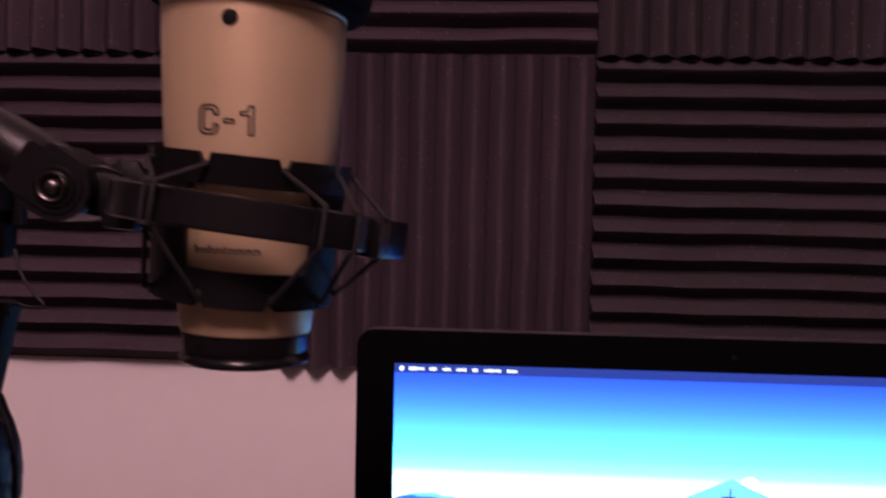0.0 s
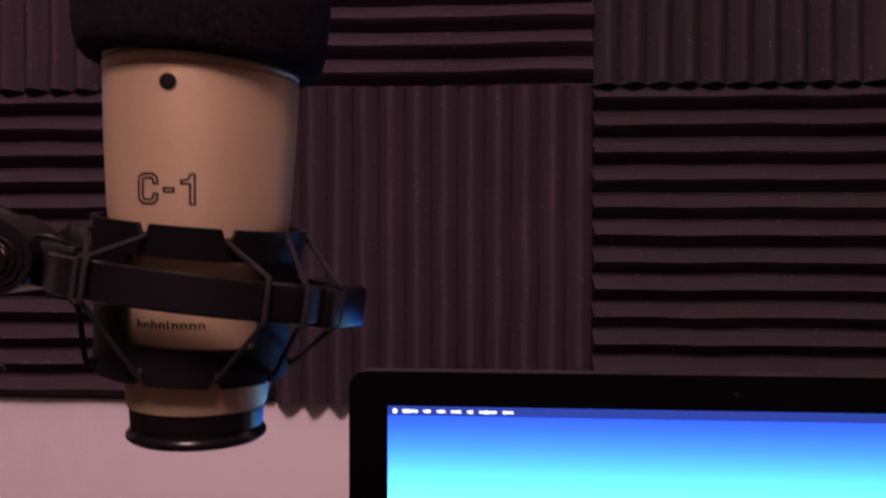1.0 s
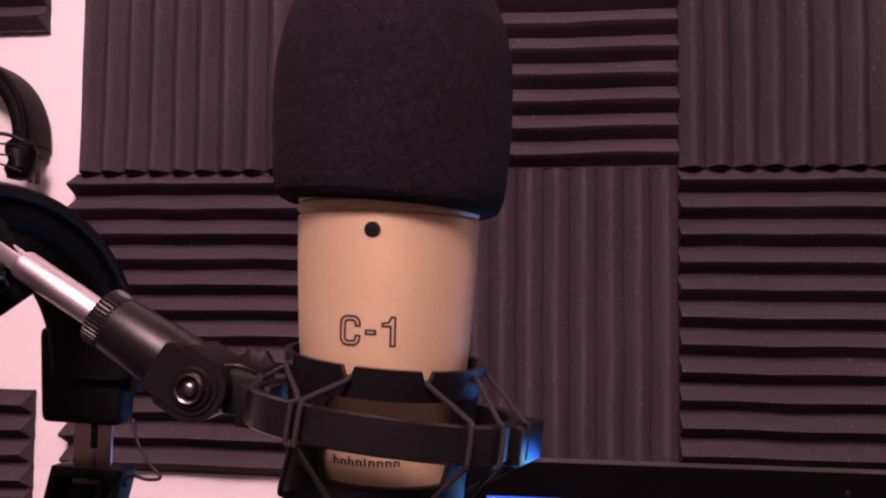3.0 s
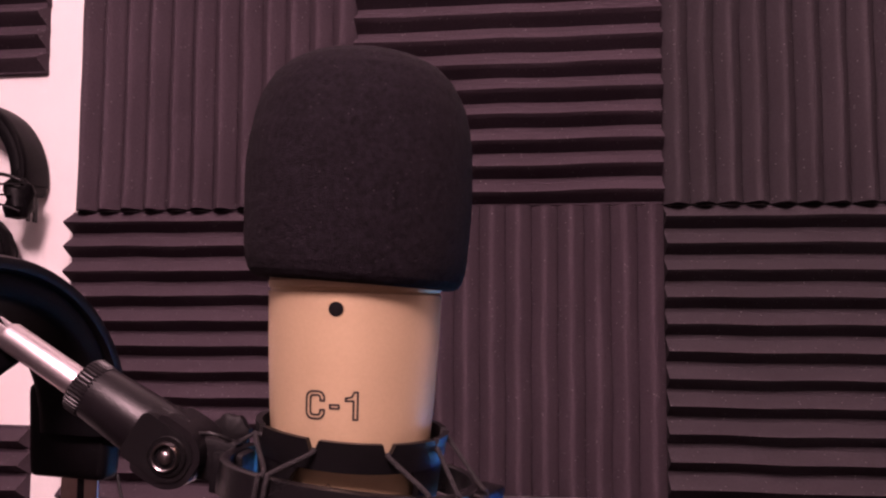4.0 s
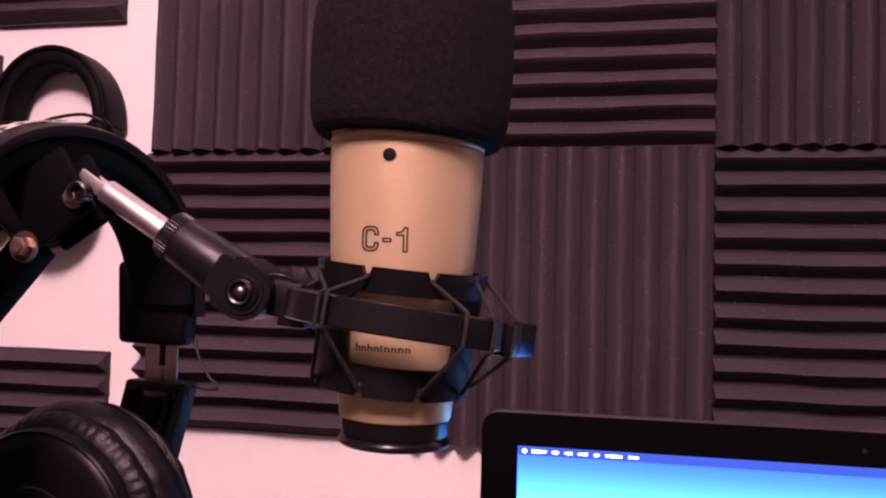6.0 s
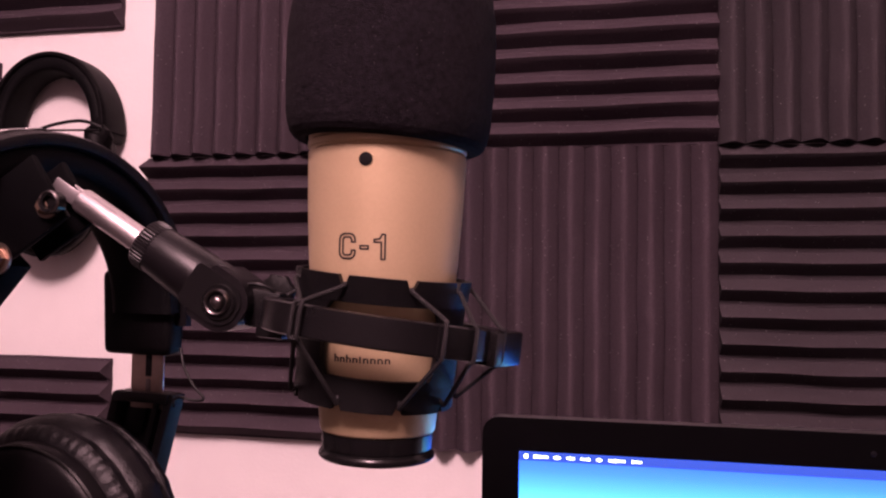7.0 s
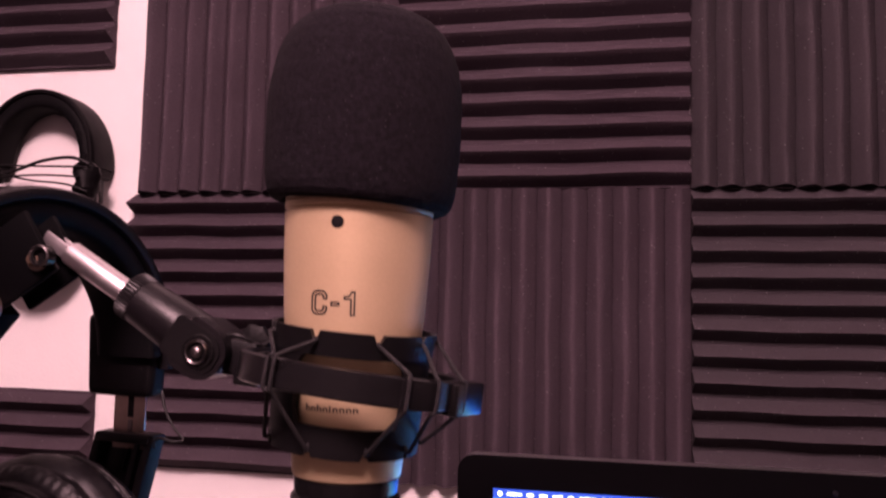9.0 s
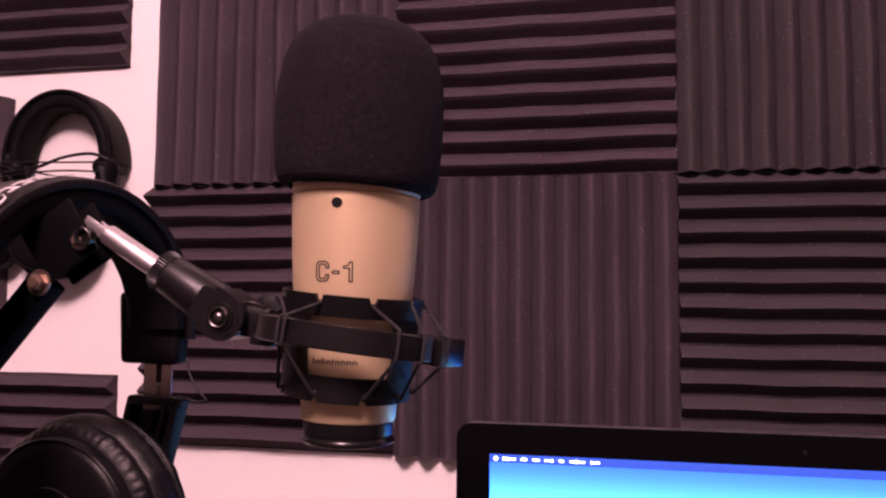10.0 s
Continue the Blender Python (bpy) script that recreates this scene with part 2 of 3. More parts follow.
slab("wall_north", (-1.9, WALL_Y, 0), (1.9, WALL_Y + 0.12, 2.58), WALL, "white painted wall carrying dark foam panels", "wall")
# south, west and east walls are unseen; dark to hold down bounced light
slab("wall_south", (-1.9, -2.12, 0), (1.9, -2.0, 2.58), LOW_BOUNCE_WALL, "unseen closing wall behind, near-black to cut bounced light", "wall")
slab("wall_west", (-2.02, -2.12, 0), (-1.9, WALL_Y + 0.12, 2.58), LOW_BOUNCE_WALL, "unseen closing side wall, near-black to cut bounced light", "wall")
slab("wall_east", (1.9, -2.12, 0), (2.02, WALL_Y + 0.12, 2.58), LOW_BOUNCE_WALL, "unseen closing side wall, near-black to cut bounced light", "wall")
slab("floor", (-2.02, -2.12, -0.1), (2.02, WALL_Y + 0.12, 0.0), CARPET, "unseen carpeted floor, dark to limit bounced light", "floor")
slab("ceiling", (-2.02, -2.12, 2.58), (2.02, WALL_Y + 0.12, 2.68), CEILING, "plain white ceiling", "ceiling")

lamp = thing("pendant_lamp", pose(LAMP_AT[0], LAMP_AT[1], 2.58), "white lamp holder hung from the ceiling", "lamp")
part("rose", lathe([(0.0, 0.0), (0.05, 0.0), (0.05, -0.012), (0.03, -0.02), (0.0, -0.021)], 32), FIXTURE, lamp)
part("stem", sweep([(0, 0, -0.02), (0, 0, -0.10)], 0.006, 12), FIXTURE, lamp)
part("holder", lathe([(0.0, -0.085), (0.02, -0.085), (0.022, -0.10), (0.02, -0.118), (0.0, -0.12)], 24), FIXTURE, lamp)

# the desk is added unseen to carry the computer
desk = thing("desk", pose(0, 0.43, 0), "unseen laminate desk against the wall, dark to limit bounced light", "desk")
part("desktop", box((1.9, 0.7, 0.03), (0, 0, 0.73), 0.003), DESK, desk)
for sx in (-0.9, 0.9):
    part("side_panel", box((0.03, 0.64, 0.715), (sx, 0, 0.3575), 0.002), DESK, desk)


# ---- foam panels ----
TILE, RIDGES, BASE, DEPTH = 0.303, 12, 0.010, 0.0145


def foam_panel(x0, z0, upright, seed, width=TILE, label="charcoal wedge-cut acoustic foam panel with level ridges on the wall", skin=FOAM):
    """A square of foam with twelve wedge ridges; upright or level; edges a little uneven."""
    rnd = random.Random(seed)
    shape = [0.0, 0.18, 0.38, 0.58, 0.78, 0.94, 1.0, 0.94, 0.78, 0.58, 0.38, 0.18] if upright else [0.0, 0.16, 0.34, 0.52, 0.70, 0.88, 1.0, 0.86, 0.68, 0.50, 0.32, 0.15]
    per, rows = len(shape), 36
    across = RIDGES * per
    ends = [[rnd.uniform(-0.0012, 0.0012) for _ in range(RIDGES + 1)] for _ in range(2)]
    off = rnd.uniform(0, 50)
    wave, depth = (0.0007, DEPTH * 1.12) if upright else (0.0006, DEPTH * 1.46)
    grid = []
    for i in range(across + 1):
        u = i / across
        h = shape[i % per]
        column = []
        for j in range(rows + 1):
            v = j / rows
            e = 0.6 * ends[0][i // per] * (1 - v) ** 6 + 0.6 * ends[1][i // per] * v ** 6
            a = TILE * u + 0.0011 * noise.noise((off, u * 3, v * 5)) + wave * noise.noise((off + 9, u * 14, v * 4)) * (0.2 + 0.8 * h)
            b = TILE * v + e - 0.0012 * h * (1 if v == 1 else -1 if v == 0 else 0) * 0.5
            d = BASE + DEPTH - depth + depth * h * (1 + 0.06 * noise.noise((off + 3, u * 12, v * 6))) + 0.0016 * noise.noise((off + 5, u * 4, v * 4))
            column.append((a * width / TILE, -d, b) if upright else (b * width / TILE, -d, a))
        grid.append(column)
    panel = thing("acoustic_panel", pose(x0, WALL_Y, z0), label.replace("level", "upright") if upright else label, "foam panel", "foam panels on the wall")
    part("backing", box((width - 0.0014, BASE * 0.7, TILE - 0.0014), (width / 2, -BASE * 0.35, TILE / 2)), skin, panel, smooth=0)
    w = rows + 1
    for r in range(RIDGES):
        verts, faces = [], []
        for i in range(per + 1):
            verts += grid[r * per + i]
        for i in range(per):
            for j in range(rows):
                faces.append((i * w + j, i * w + j + 1, (i + 1) * w + j + 1, (i + 1) * w + j))
        rim = [i * w for i in range(per + 1)] + [per * w + j for j in range(1, w)]
        rim += [i * w + rows for i in range(per - 1, -1, -1)] + [j for j in range(rows - 1, 0, -1)]
        first, m = len(verts), len(rim)
        verts += [(verts[k][0], -0.0005, verts[k][2]) for k in rim]
        faces += [(rim[k], rim[(k + 1) % m], first + (k + 1) % m, first + k) for k in range(m)]
        faces.append(tuple(range(first, first + m)))
        me = bpy.data.meshes.new("ridge")
        me.from_pydata(verts, [], faces)
        bm = bmesh.new()
        bm.from_mesh(me)
        bpy.data.meshes.remove(me)
        part("ridge", bm, skin, panel, smooth=50)
    return panel


Z_MID, X_A, X_B, X_C, X_D = 1.4305, -0.507, -0.2022, 0.1013, 0.3965
for k, (x0, z0, upright) in enumerate([(-0.5025, Z_MID + 0.0003, True), (X_B, Z_MID + 0.0003, False), (X_C, Z_MID + 0.0003, True), (X_D, Z_MID + 0.0003, False),
                                       (X_A, Z_MID - TILE - 0.0002, False), (X_B, Z_MID - TILE - 0.0002, True), (X_C, Z_MID - TILE - 0.0002, False),
                                       (X_D, Z_MID - TILE - 0.0002, True)]):
    # right-hand panels take the greyer foam, dimmed in colour for light falloff
    foam_panel(x0, z0, upright, 11 + k, width=0.2945 if x0 == X_C else 0.3003 if x0 == -0.5025 else TILE + 0.0005, skin=GREY_FOAM if k in (2, 3, 6) else FOAM)
for k, (x0, z0, upright) in enumerate([(-0.8475, 1.581, False), (-0.8500, 0.903, False), (-1.008, 1.245, True)]):
    foam_panel(x0, z0, upright, 40 + k, label="charcoal acoustic foam panel with level ridges, apart from the others")


# ---- all-in-one computer ----
def computer():
    W, H, top, x_left, y_front = 0.528, 0.318, 1.1960, -0.0897, 0.571
    pc = thing("desktop_computer", pose(x_left + W / 2, y_front, 0.745), "black-bezelled all-in-one computer, switched on, on the desk", "computer")
    up = top - 0.745

    def plate(w, h, thick, corner, at_y, z_top):
        b = bmesh.new()
        ring = []
        for cx, cz, a0 in ((w / 2 - corner, z_top - corner, 0), (-w / 2 + corner, z_top - corner, 90), (-w / 2 + corner, z_top - h + corner, 180),
                           (w / 2 - corner, z_top - h + corner, 270)):
            for k in range(9):
                a = radians(a0 + 90 * k / 8)
                ring.append((cx + corner * math.cos(a), cz + corner * math.sin(a)))
        front = [b.verts.new((x, at_y, z)) for x, z in ring]
        back = [b.verts.new((x, at_y + thick, z)) for x, z in ring]
        b.faces.new(front), b.faces.new(back[::-1])
        for k in range(len(ring)):
            b.faces.new((front[k], front[(k + 1) % len(ring)], back[(k + 1) % len(ring)], back[k]))
        return b

    body = plate(W - 0.001, H + 0.06, 0.018, 0.0115, 0.0025, up - 0.0005)
    box((0.34, 0.03, 0.26), (0, 0.032, up - 0.19), 0.012, bm=body)
    part("body", body, ALU, pc, "silver aluminium casing")
    part("bezel", plate(W, H, 0.0022, 0.0120, 0.0, up + 0.0004), BEZEL, pc, "black glass border", smooth=30)
    part("stand", box((0.19, 0.005, 0.30), (0, 0.075, 0.145), 0.002, Matrix.Rotation(radians(-10), 4, "X")), ALU, pc, "silver bent stand")
    part("foot", box((0.19, 0.17, 0.006), (0, 0.03, 0.003), 0.002), ALU, pc, "silver foot plate")
    part("webcam", turned(lathe([(0.0, 0.0006), (0.0014, 0.0005), (0.0019, 0.0)], 20), pose(0, -0.0001, up - 0.0125, 90)), LENS, pc, "tiny grey lens")
    sw, sh, st = 0.4735, 0.268, up - 0.0233
    screen = part("screen", box((sw, 0.0006, sh), (0, 0, -sh / 2)), SKY, pc, "lit display with a blue mountain landscape", smooth=0)
    screen.location = (0, -0.0004, st)
    # a shallow strip of menu words along the top, as plain bars
    part("menu_bar", box((sw, 0.0003, 0.0062), (0, -0.0005, -0.0031)), MENU, screen, smooth=0)
    x = -sw / 2 + 0.0035
    rnd = random.Random(5)
    for i, w in enumerate((0.0032, 0.0108, 0.0058, 0.0062, 0.0075, 0.0048, 0.0126, 0.0072)):
        mark = bmesh.new()
        if i == 0:
            mark = turned(lathe([(0.0, 0.0002), (0.0017, 0.0002), (0.0017, 0.0)], 12), pose(x + 0.0016, -0.0007, -0.0032, 90))
        else:
            pen = x
            while pen < x + w - 0.0008:
                step = rnd.uniform(0.0011, 0.0016)
                box((step * 0.72, 0.0003, rnd.choice((0.0017, 0.0017, 0.0024))), (pen + step / 2, -0.0008, -0.0032), bm=mark)
                pen += step
        part("menu_word", mark, MENU_TEXT, screen, smooth=0)
        x += w + 0.0036

    def ridge_line(name, mat, base, height, rough, seed, y, floor=-0.262):
        b = bmesh.new()
        steps = 160
        tops = []
        for i in range(steps + 1):
            u = i / steps
            h = base
            for scale, amp in ((5, 1.0), (11, 0.45), (27, 0.16 * rough), (60, 0.07 * rough)):
                h += height * amp * (abs(noise.noise((seed, u * scale, 0.3))) * -1.6 + 0.5)
            tops.append(((sw - 0.001) * (u - 0.5), min(-0.05, h)))
        for (x0, z0), (x1, z1) in zip(tops, tops[1:]):
            b.faces.new([b.verts.new(p) for p in ((x0, y, floor), (x1, y, floor), (x1, y, z1), (x0, y, z0))])
        part(name, b, mat, screen, smooth=0)

    ridge_line("far_ridge", HILLS[0], -0.100, 0.016, 0.6, 3.2, -0.0006)
    peak = bmesh.new()
    for cx, w, h in ((0.0015, 0.085, 0.038), (-0.054, 0.050, 0.022), (0.085, 0.05, 0.022)):
        peak.faces.new([peak.verts.new(p) for p in ((cx - w, -0.00065, -0.112), (cx + w, -0.00065, -0.112), (cx + w * 0.12, -0.00065, -0.112 + h * 0.86),
                                                    (cx, -0.00065, -0.112 + h))])
    part("mountain", peak, HILLS[0], screen, smooth=0)
    ridge_line("middle_ridge", HILLS[1], -0.104, 0.016, 1.0, 8.7, -0.0007)
    ridge_line("near_ridge", HILLS[2], -0.122, 0.016, 1.2, 15.1, -0.0008)
    trees = bmesh.new()
    rnd = random.Random(8)
    for i in range(46):
        cx, h = rnd.uniform(-sw / 2 + 0.01, sw / 2 - 0.01), rnd.uniform(0.008, 0.022)
        base = -0.117
        for k in range(3):
            z, w = base + h * (0.2 + 0.26 * k), h * (0.22 - 0.05 * k)
            trees.faces.new([trees.verts.new(p) for p in ((cx - w, -0.0009, z), (cx + w, -0.0009, z), (cx, -0.0009, z + h * 0.4))])
        trees.faces.new([trees.verts.new(p) for p in ((cx - 0.0012, -0.0009, -0.15), (cx + 0.0012, -0.0009, -0.15), (cx + 0.0006, -0.0009, base + h * 0.5),
                                                      (cx - 0.0006, -0.0009, base + h * 0.5))])
    box((sw, 0.0002, 0.13), (0, -0.0009, -0.1985), bm=trees)
    part("forest", trees, TREES, screen, smooth=0)
    sun = bmesh.new()
    bmesh.ops.create_circle(sun, cap_ends=True, radius=0.0068, segments=28, matrix=pose(0.0140, -0.00062, -0.0795, 90))
    part("sun_disc", sun, SUNLIT, screen, "white rising sun", smooth=0)
    # lookout hut on stilts: wide low roof, walls with lit panes, a mast
    hut = bmesh.new()
    for half_low, half_top, z_low, z_top in ((0.0155, 0.0035, -0.0925, -0.0868), (0.0135, 0.0100, -0.0935, -0.0925), (0.0150, 0.0150, -0.1015, -0.1000)):
        hut.faces.new([hut.verts.new(p) for p in ((-half_low, -0.0010, z_low), (half_low, -0.0010, z_low), (half_top, -0.0010, z_top), (-half_top, -0.0010, z_top))])
    box((0.0185, 0.0002, 0.0075), (0.0, -0.0010, -0.0965), bm=hut)
    box((0.0007, 0.0002, 0.0060), (0.0005, -0.0010, -0.0842), bm=hut)
    for lx in (-0.010, 0.010):
        box((0.0012, 0.0002, 0.05), (lx, -0.0010, -0.125), bm=hut)
    part("lookout_hut", hut, HUT, screen, smooth=0)
    for lx in (-0.0066, -0.0022, 0.0022, 0.0066):
        part("hut_window", box((0.0030, 0.0002, 0.0042), (lx, -0.0012, -0.0962)), HUT_LIT, screen, smooth=0)
    return pc


computer()

# ---- microphone ----
MIC = pose(-0.0727, 0.241, 1.2, 0, 1.3, 0)
mic = thing("microphone", MIC, "champagne-gold studio microphone with a tapered metal body", "microphone")


def body_radius(z):
    """Radius of the tapered body at a height over 1.2 m."""
    pts = [(0.040, 0.0188), (0.050, 0.0199), (0.075, 0.0227), (0.100, 0.0252), (0.118, 0.0262), (0.137, 0.0269)]
    for (z0, r0), (z1, r1) in zip(pts, pts[1:]):
        if z <= z1:
            return r0 + (r1 - r0) * (z - z0) / (z1 - z0)
    return pts[-1][1]


profile = [(0.0, 0.0434), (0.0182, 0.0434), (0.0189, 0.0437), (0.0193, 0.0444)]
profile += [(body_radius(0.0452 + k * 0.0045), 0.0452 + k * 0.0045) for k in range(1, 21)]
profile += [(0.0268, 0.1354), (0.0264, 0.1357), (0.0262, 0.1362), (0.0264, 0.1367), (0.0269, 0.1370), (0.0270, 0.1388), (0.0267, 0.1391), (0.0266, 0.1396), (0.0269, 0.1400),
            (0.0269, 0.145), (0.0, 0.145)]
part("body", lathe(profile, 96), GOLD, mic, "champagne-gold tapered metal housing")
part("base_collar", lathe([(0.0, 0.0372), (0.0172, 0.0372), (0.0183, 0.0382), (0.0186, 0.0424), (0.0186, 0.0432), (0.0, 0.0436)], 64), GLOSS, mic, "black threaded collar")
part("base_ring", lathe([(0.0, 0.0342), (0.0150, 0.0342), (0.0158, 0.0346), (0.0166, 0.0340), (0.0186, 0.0345), (0.0194, 0.0353), (0.0194, 0.0362), (0.0186, 0.0373), (0.0177, 0.0380), (0.0174, 0.0396),
                         (0.0, 0.0396)], 64), GLOSS, mic, "glossy black flanged ring")


def on_body(bm, lift=0.0001):
    """Bends flat work in x and z (y its height off the surface) round the front of the body."""
    for v in bm.verts:
        r = body_radius(v.co.z) + lift - v.co.y
        a = v.co.x / body_radius(v.co.z)
        v.co = (r * math.sin(a), -r * math.cos(a), v.co.z)
    return bm


HOLE = pose(0.0007, -body_radius(0.1307) + 0.0001, 0.1307, 92.1, 0, 2.2)
part("indicator_rim", turned(lathe([(0.00215, -0.0002), (0.00218, 0.00022), (0.00228, 0.00030), (0.00242, 0.00012), (0.00248, -0.0010)], 40), HOLE), GOLD, mic, "polished bevel round the indicator")
part("indicator_hole", turned(lathe([(0.0, 0.00030), (0.0008, 0.00030), (0.0016, 0.00026), (0.0021, 0.00018), (0.0023, -0.0004)], 40), HOLE), DULLED, mic, "small round dark indicator window")


def outline(bm, points, pen=0.00029, closed=True):
    """A fine printed line along straight strokes, flat in x and z."""
    ends = list(zip(points, points[1:] + points[:1])) if closed else list(zip(points, points[1:]))
    for (x0, z0), (x1, z1) in ends:
        d = Vector((x1 - x0, 0, z1 - z0))
        box((d.length + pen, 0.00012, pen * 2), ((x0 + x1) / 2, 0, (z0 + z1) / 2), 0.0, Euler((0, -math.atan2(d.z, d.x), 0)).to_matrix().to_4x4(), bm=bm)
    return bm


def arc(cx, cz, rx, rz, a0, a1, steps=7):
    return [(cx + rx * math.cos(radians(a0 + (a1 - a0) * k / steps)), cz + rz * math.sin(radians(a0 + (a1 - a0) * k / steps))) for k in range(steps + 1)]


letters = bmesh.new()
# the C, an open loop of even stroke; the dash; the 1 with its flag
c_out = [(0.0052, 0.0052)] + arc(0.0034, 0.0058, 0.0018, 0.0020, 10, 90) + arc(0.0019, 0.0058, 0.0019, 0.0020, 90, 180) + arc(0.0019, 0.0020, 0.0019, 0.0020, 180, 270) + \
    arc(0.0034, 0.0020, 0.0018, 0.0020, 270, 350) + [(0.0052, 0.0026)]
c_in = [(0.0041, 0.0026)] + arc(0.0033, 0.0021, 0.0008, 0.0010, 350, 270, 4) + arc(0.0020, 0.0021, 0.0008, 0.0010, 270, 180, 4) + arc(0.0020, 0.0057, 0.0008, 0.0010, 180, 90, 4) + \
    arc(0.0033, 0.0057, 0.0008, 0.0010, 90, 10, 4) + [(0.0041, 0.0052)]
outline(letters, c_out + c_in)
outline(letters, [(0.0068, 0.0031), (0.0092, 0.0031), (0.0092, 0.0041), (0.0068, 0.0041)])
outline(letters, [(0.0131, 0.0), (0.0142, 0.0), (0.0142, 0.0078), (0.0133, 0.0078), (0.0126, 0.0064), (0.0110, 0.0061), (0.0110, 0.0053), (0.0131, 0.0053)])
bmesh.ops.scale(letters, vec=(1.05, 1, 0.985), verts=letters.verts)
bmesh.ops.translate(letters, vec=(-0.0075, 0, 0.0999), verts=letters.verts)
part("lettering", on_body(letters), INK, mic, "dark outlined lettering C-1", smooth=0)
word = bmesh.new()
rnd = random.Random(3)
x = -0.0095
for tall in (1.5, 1, 1.5, 1, 1.3, 1, 1, 1, 1):
    w = 0.0008 if tall == 1.3 else 0.0018
    at = x + 0.0002
    box((0.00052, 0.0002, 0.0016 * tall), (at + 0.0002, 0, 0.0674 + 0.0008 * tall), 0.0, bm=word)
    if w > 0.001:
        box((w - 0.0008, 0.0002, 0.0004), (at + w / 2 - 0.0001, 0, 0.0688), 0.0, bm=word)
        box((0.00052, 0.0002, 0.0013), (at + w - 0.0004, 0, 0.0681), 0.0, bm=word)
    x += w + 0.00045
bmesh.ops.subdivide_edges(word, edges=word.edges[:], cuts=1)
part("word_mark", on_body(word), INK, mic, "row of small dark printed bars", smooth=0)
part("emblem", on_body(sweep([(-0.0017, 0, 0.0796), (-0.0012, 0, 0.0810), (-0.0006, 0, 0.0816), (0.0, 0, 0.0810), (0.0005, 0, 0.0796)], 0.00014, 6)), INK, mic, "small dark printed arch")

# foam windscreen over the head
wind_profile = [(0.0284, 0.1386), (0.0300, 0.1384), (0.0318, 0.1392), (0.0332, 0.1410), (0.0341, 0.1438), (0.0347, 0.1476), (0.0351, 0.1530), (0.0354, 0.160), (0.03555, 0.168), (0.0354, 0.175),
                (0.0348, 0.183), (0.0332, 0.1915), (0.0312, 0.1970), (0.0285, 0.2020), (0.0250, 0.2056), (0.0205, 0.2083), (0.0150, 0.2102), (0.0090, 0.2113), (0.004, 0.2117), (0.0, 0.2118)]
fine = []
for (r0, z0), (r1, z1) in zip(wind_profile, wind_profile[1:]):
    fine += [(r0 + (r1 - r0) * k / 6, z0 + (z1 - z0) * k / 6) for k in range(6)]
fine.append(wind_profile[-1])


def pores(a, z):
    """Slow unevenness and fine open cells of the foam."""
    c, d = math.cos(a), math.sin(a)
    return 0.0004 * noise.noise((c * 2, d * 2, z * 60)) + 0.00016 * noise.noise((c * 14, d * 14, z * 420)) + 0.00022 * noise.noise((c * 40, d * 40, z * 1200))


def hang(bm):
    """The foam is pulled lower on one side than on the other."""
    for v in bm.verts:
        v.co.z -= 0.036 * v.co.x * max(0.0, min(1.0, (0.170 - v.co.z) / 0.03))
    return bm


windscreen = thing("microphone_windscreen", pose(-0.0699, 0.241, 1.34, 0, 2.2, 0) @ pose(0, 0, -0.14), "black domed foam windscreen pulled over the gold microphone", "windscreen")
part("foam_dome", hang(lathe(fine, 220, pores)), WINDFOAM, windscreen, smooth=80)
part("lip", hang(lathe([(0.0290, 0.1389), (0.0284, 0.1385), (0.0277, 0.1387), (0.0272, 0.1396), (0.0271, 0.1420)], 120, pores)), WINDFOAM, windscreen, "turned-in lower lip", smooth=80)

# ---- shock mount ----
mount = thing("shock_mount", pose(-0.0705, 0.241, 1.2754) @ pose(0, 0, 0, 0, 6.3, 0), "black plastic shock mount with elastic cords holding the microphone", "shock mount")
HOOP = pose(0, 0, 0.0002, -2.6, 0.8, 0)  # the hoop sits a little askew in its cords
CAGE = pose(-0.0012, 0, 0, 2.2, -1.0, 0)  # and the inner cage leans towards the front
PAIRS = (319, 62, 139)
CORDS = ((218, 246), (262, 250), (304, 311), (340, 327), (14, 349), (62, 68), (106, 112), (152, 166))  # slot in the rings, place on the hoop
SLOTS = [slot for slot, wrap in CORDS]


def slotted_ring(r_low, r_high, z_low, z_high, thick, slots, cut_top):
    """A tapered band with a narrow notch at each slot."""
    b = bmesh.new()
    n = 144
    notch = 2.4
    cols = []
    for i in range(n):
        a = 360 * i / n
        cut = any(abs((a - s + 180) % 360 - 180) < notch for s in slots)
        lo, hi = z_low, z_high
        if cut and cut_top:
            hi = z_high - 0.0032
        if cut and not cut_top:
            lo = z_low + 0.0028
        c, s = math.cos(radians(a)), math.sin(radians(a))

        def at(z, inner):
            r = r_low + (r_high - r_low) * (z - z_low) / (z_high - z_low) - (thick if inner else 0)
            return b.verts.new((r * c, r * s, z))
        cols.append((at(lo, 0), at(hi, 0), at(hi, 1), at(lo, 1)))
    for p, q in zip(cols, cols[1:] + cols[:1]):
        for k in range(4):
            b.faces.new((p[k], p[(k + 1) % 4], q[(k + 1) % 4], q[k]))
    return b


part("upper_ring", turned(slotted_ring(0.0286, 0.0296, 0.0118, 0.0202, 0.002, SLOTS, True), CAGE), PLASTIC, mount)
# the hoop's shade on the lower ring is put into the duller plastic
part("lower_ring", turned(slotted_ring(0.0268, 0.0266, -0.0217, -0.0116, 0.002, SLOTS, False), CAGE), DULLED, mount)


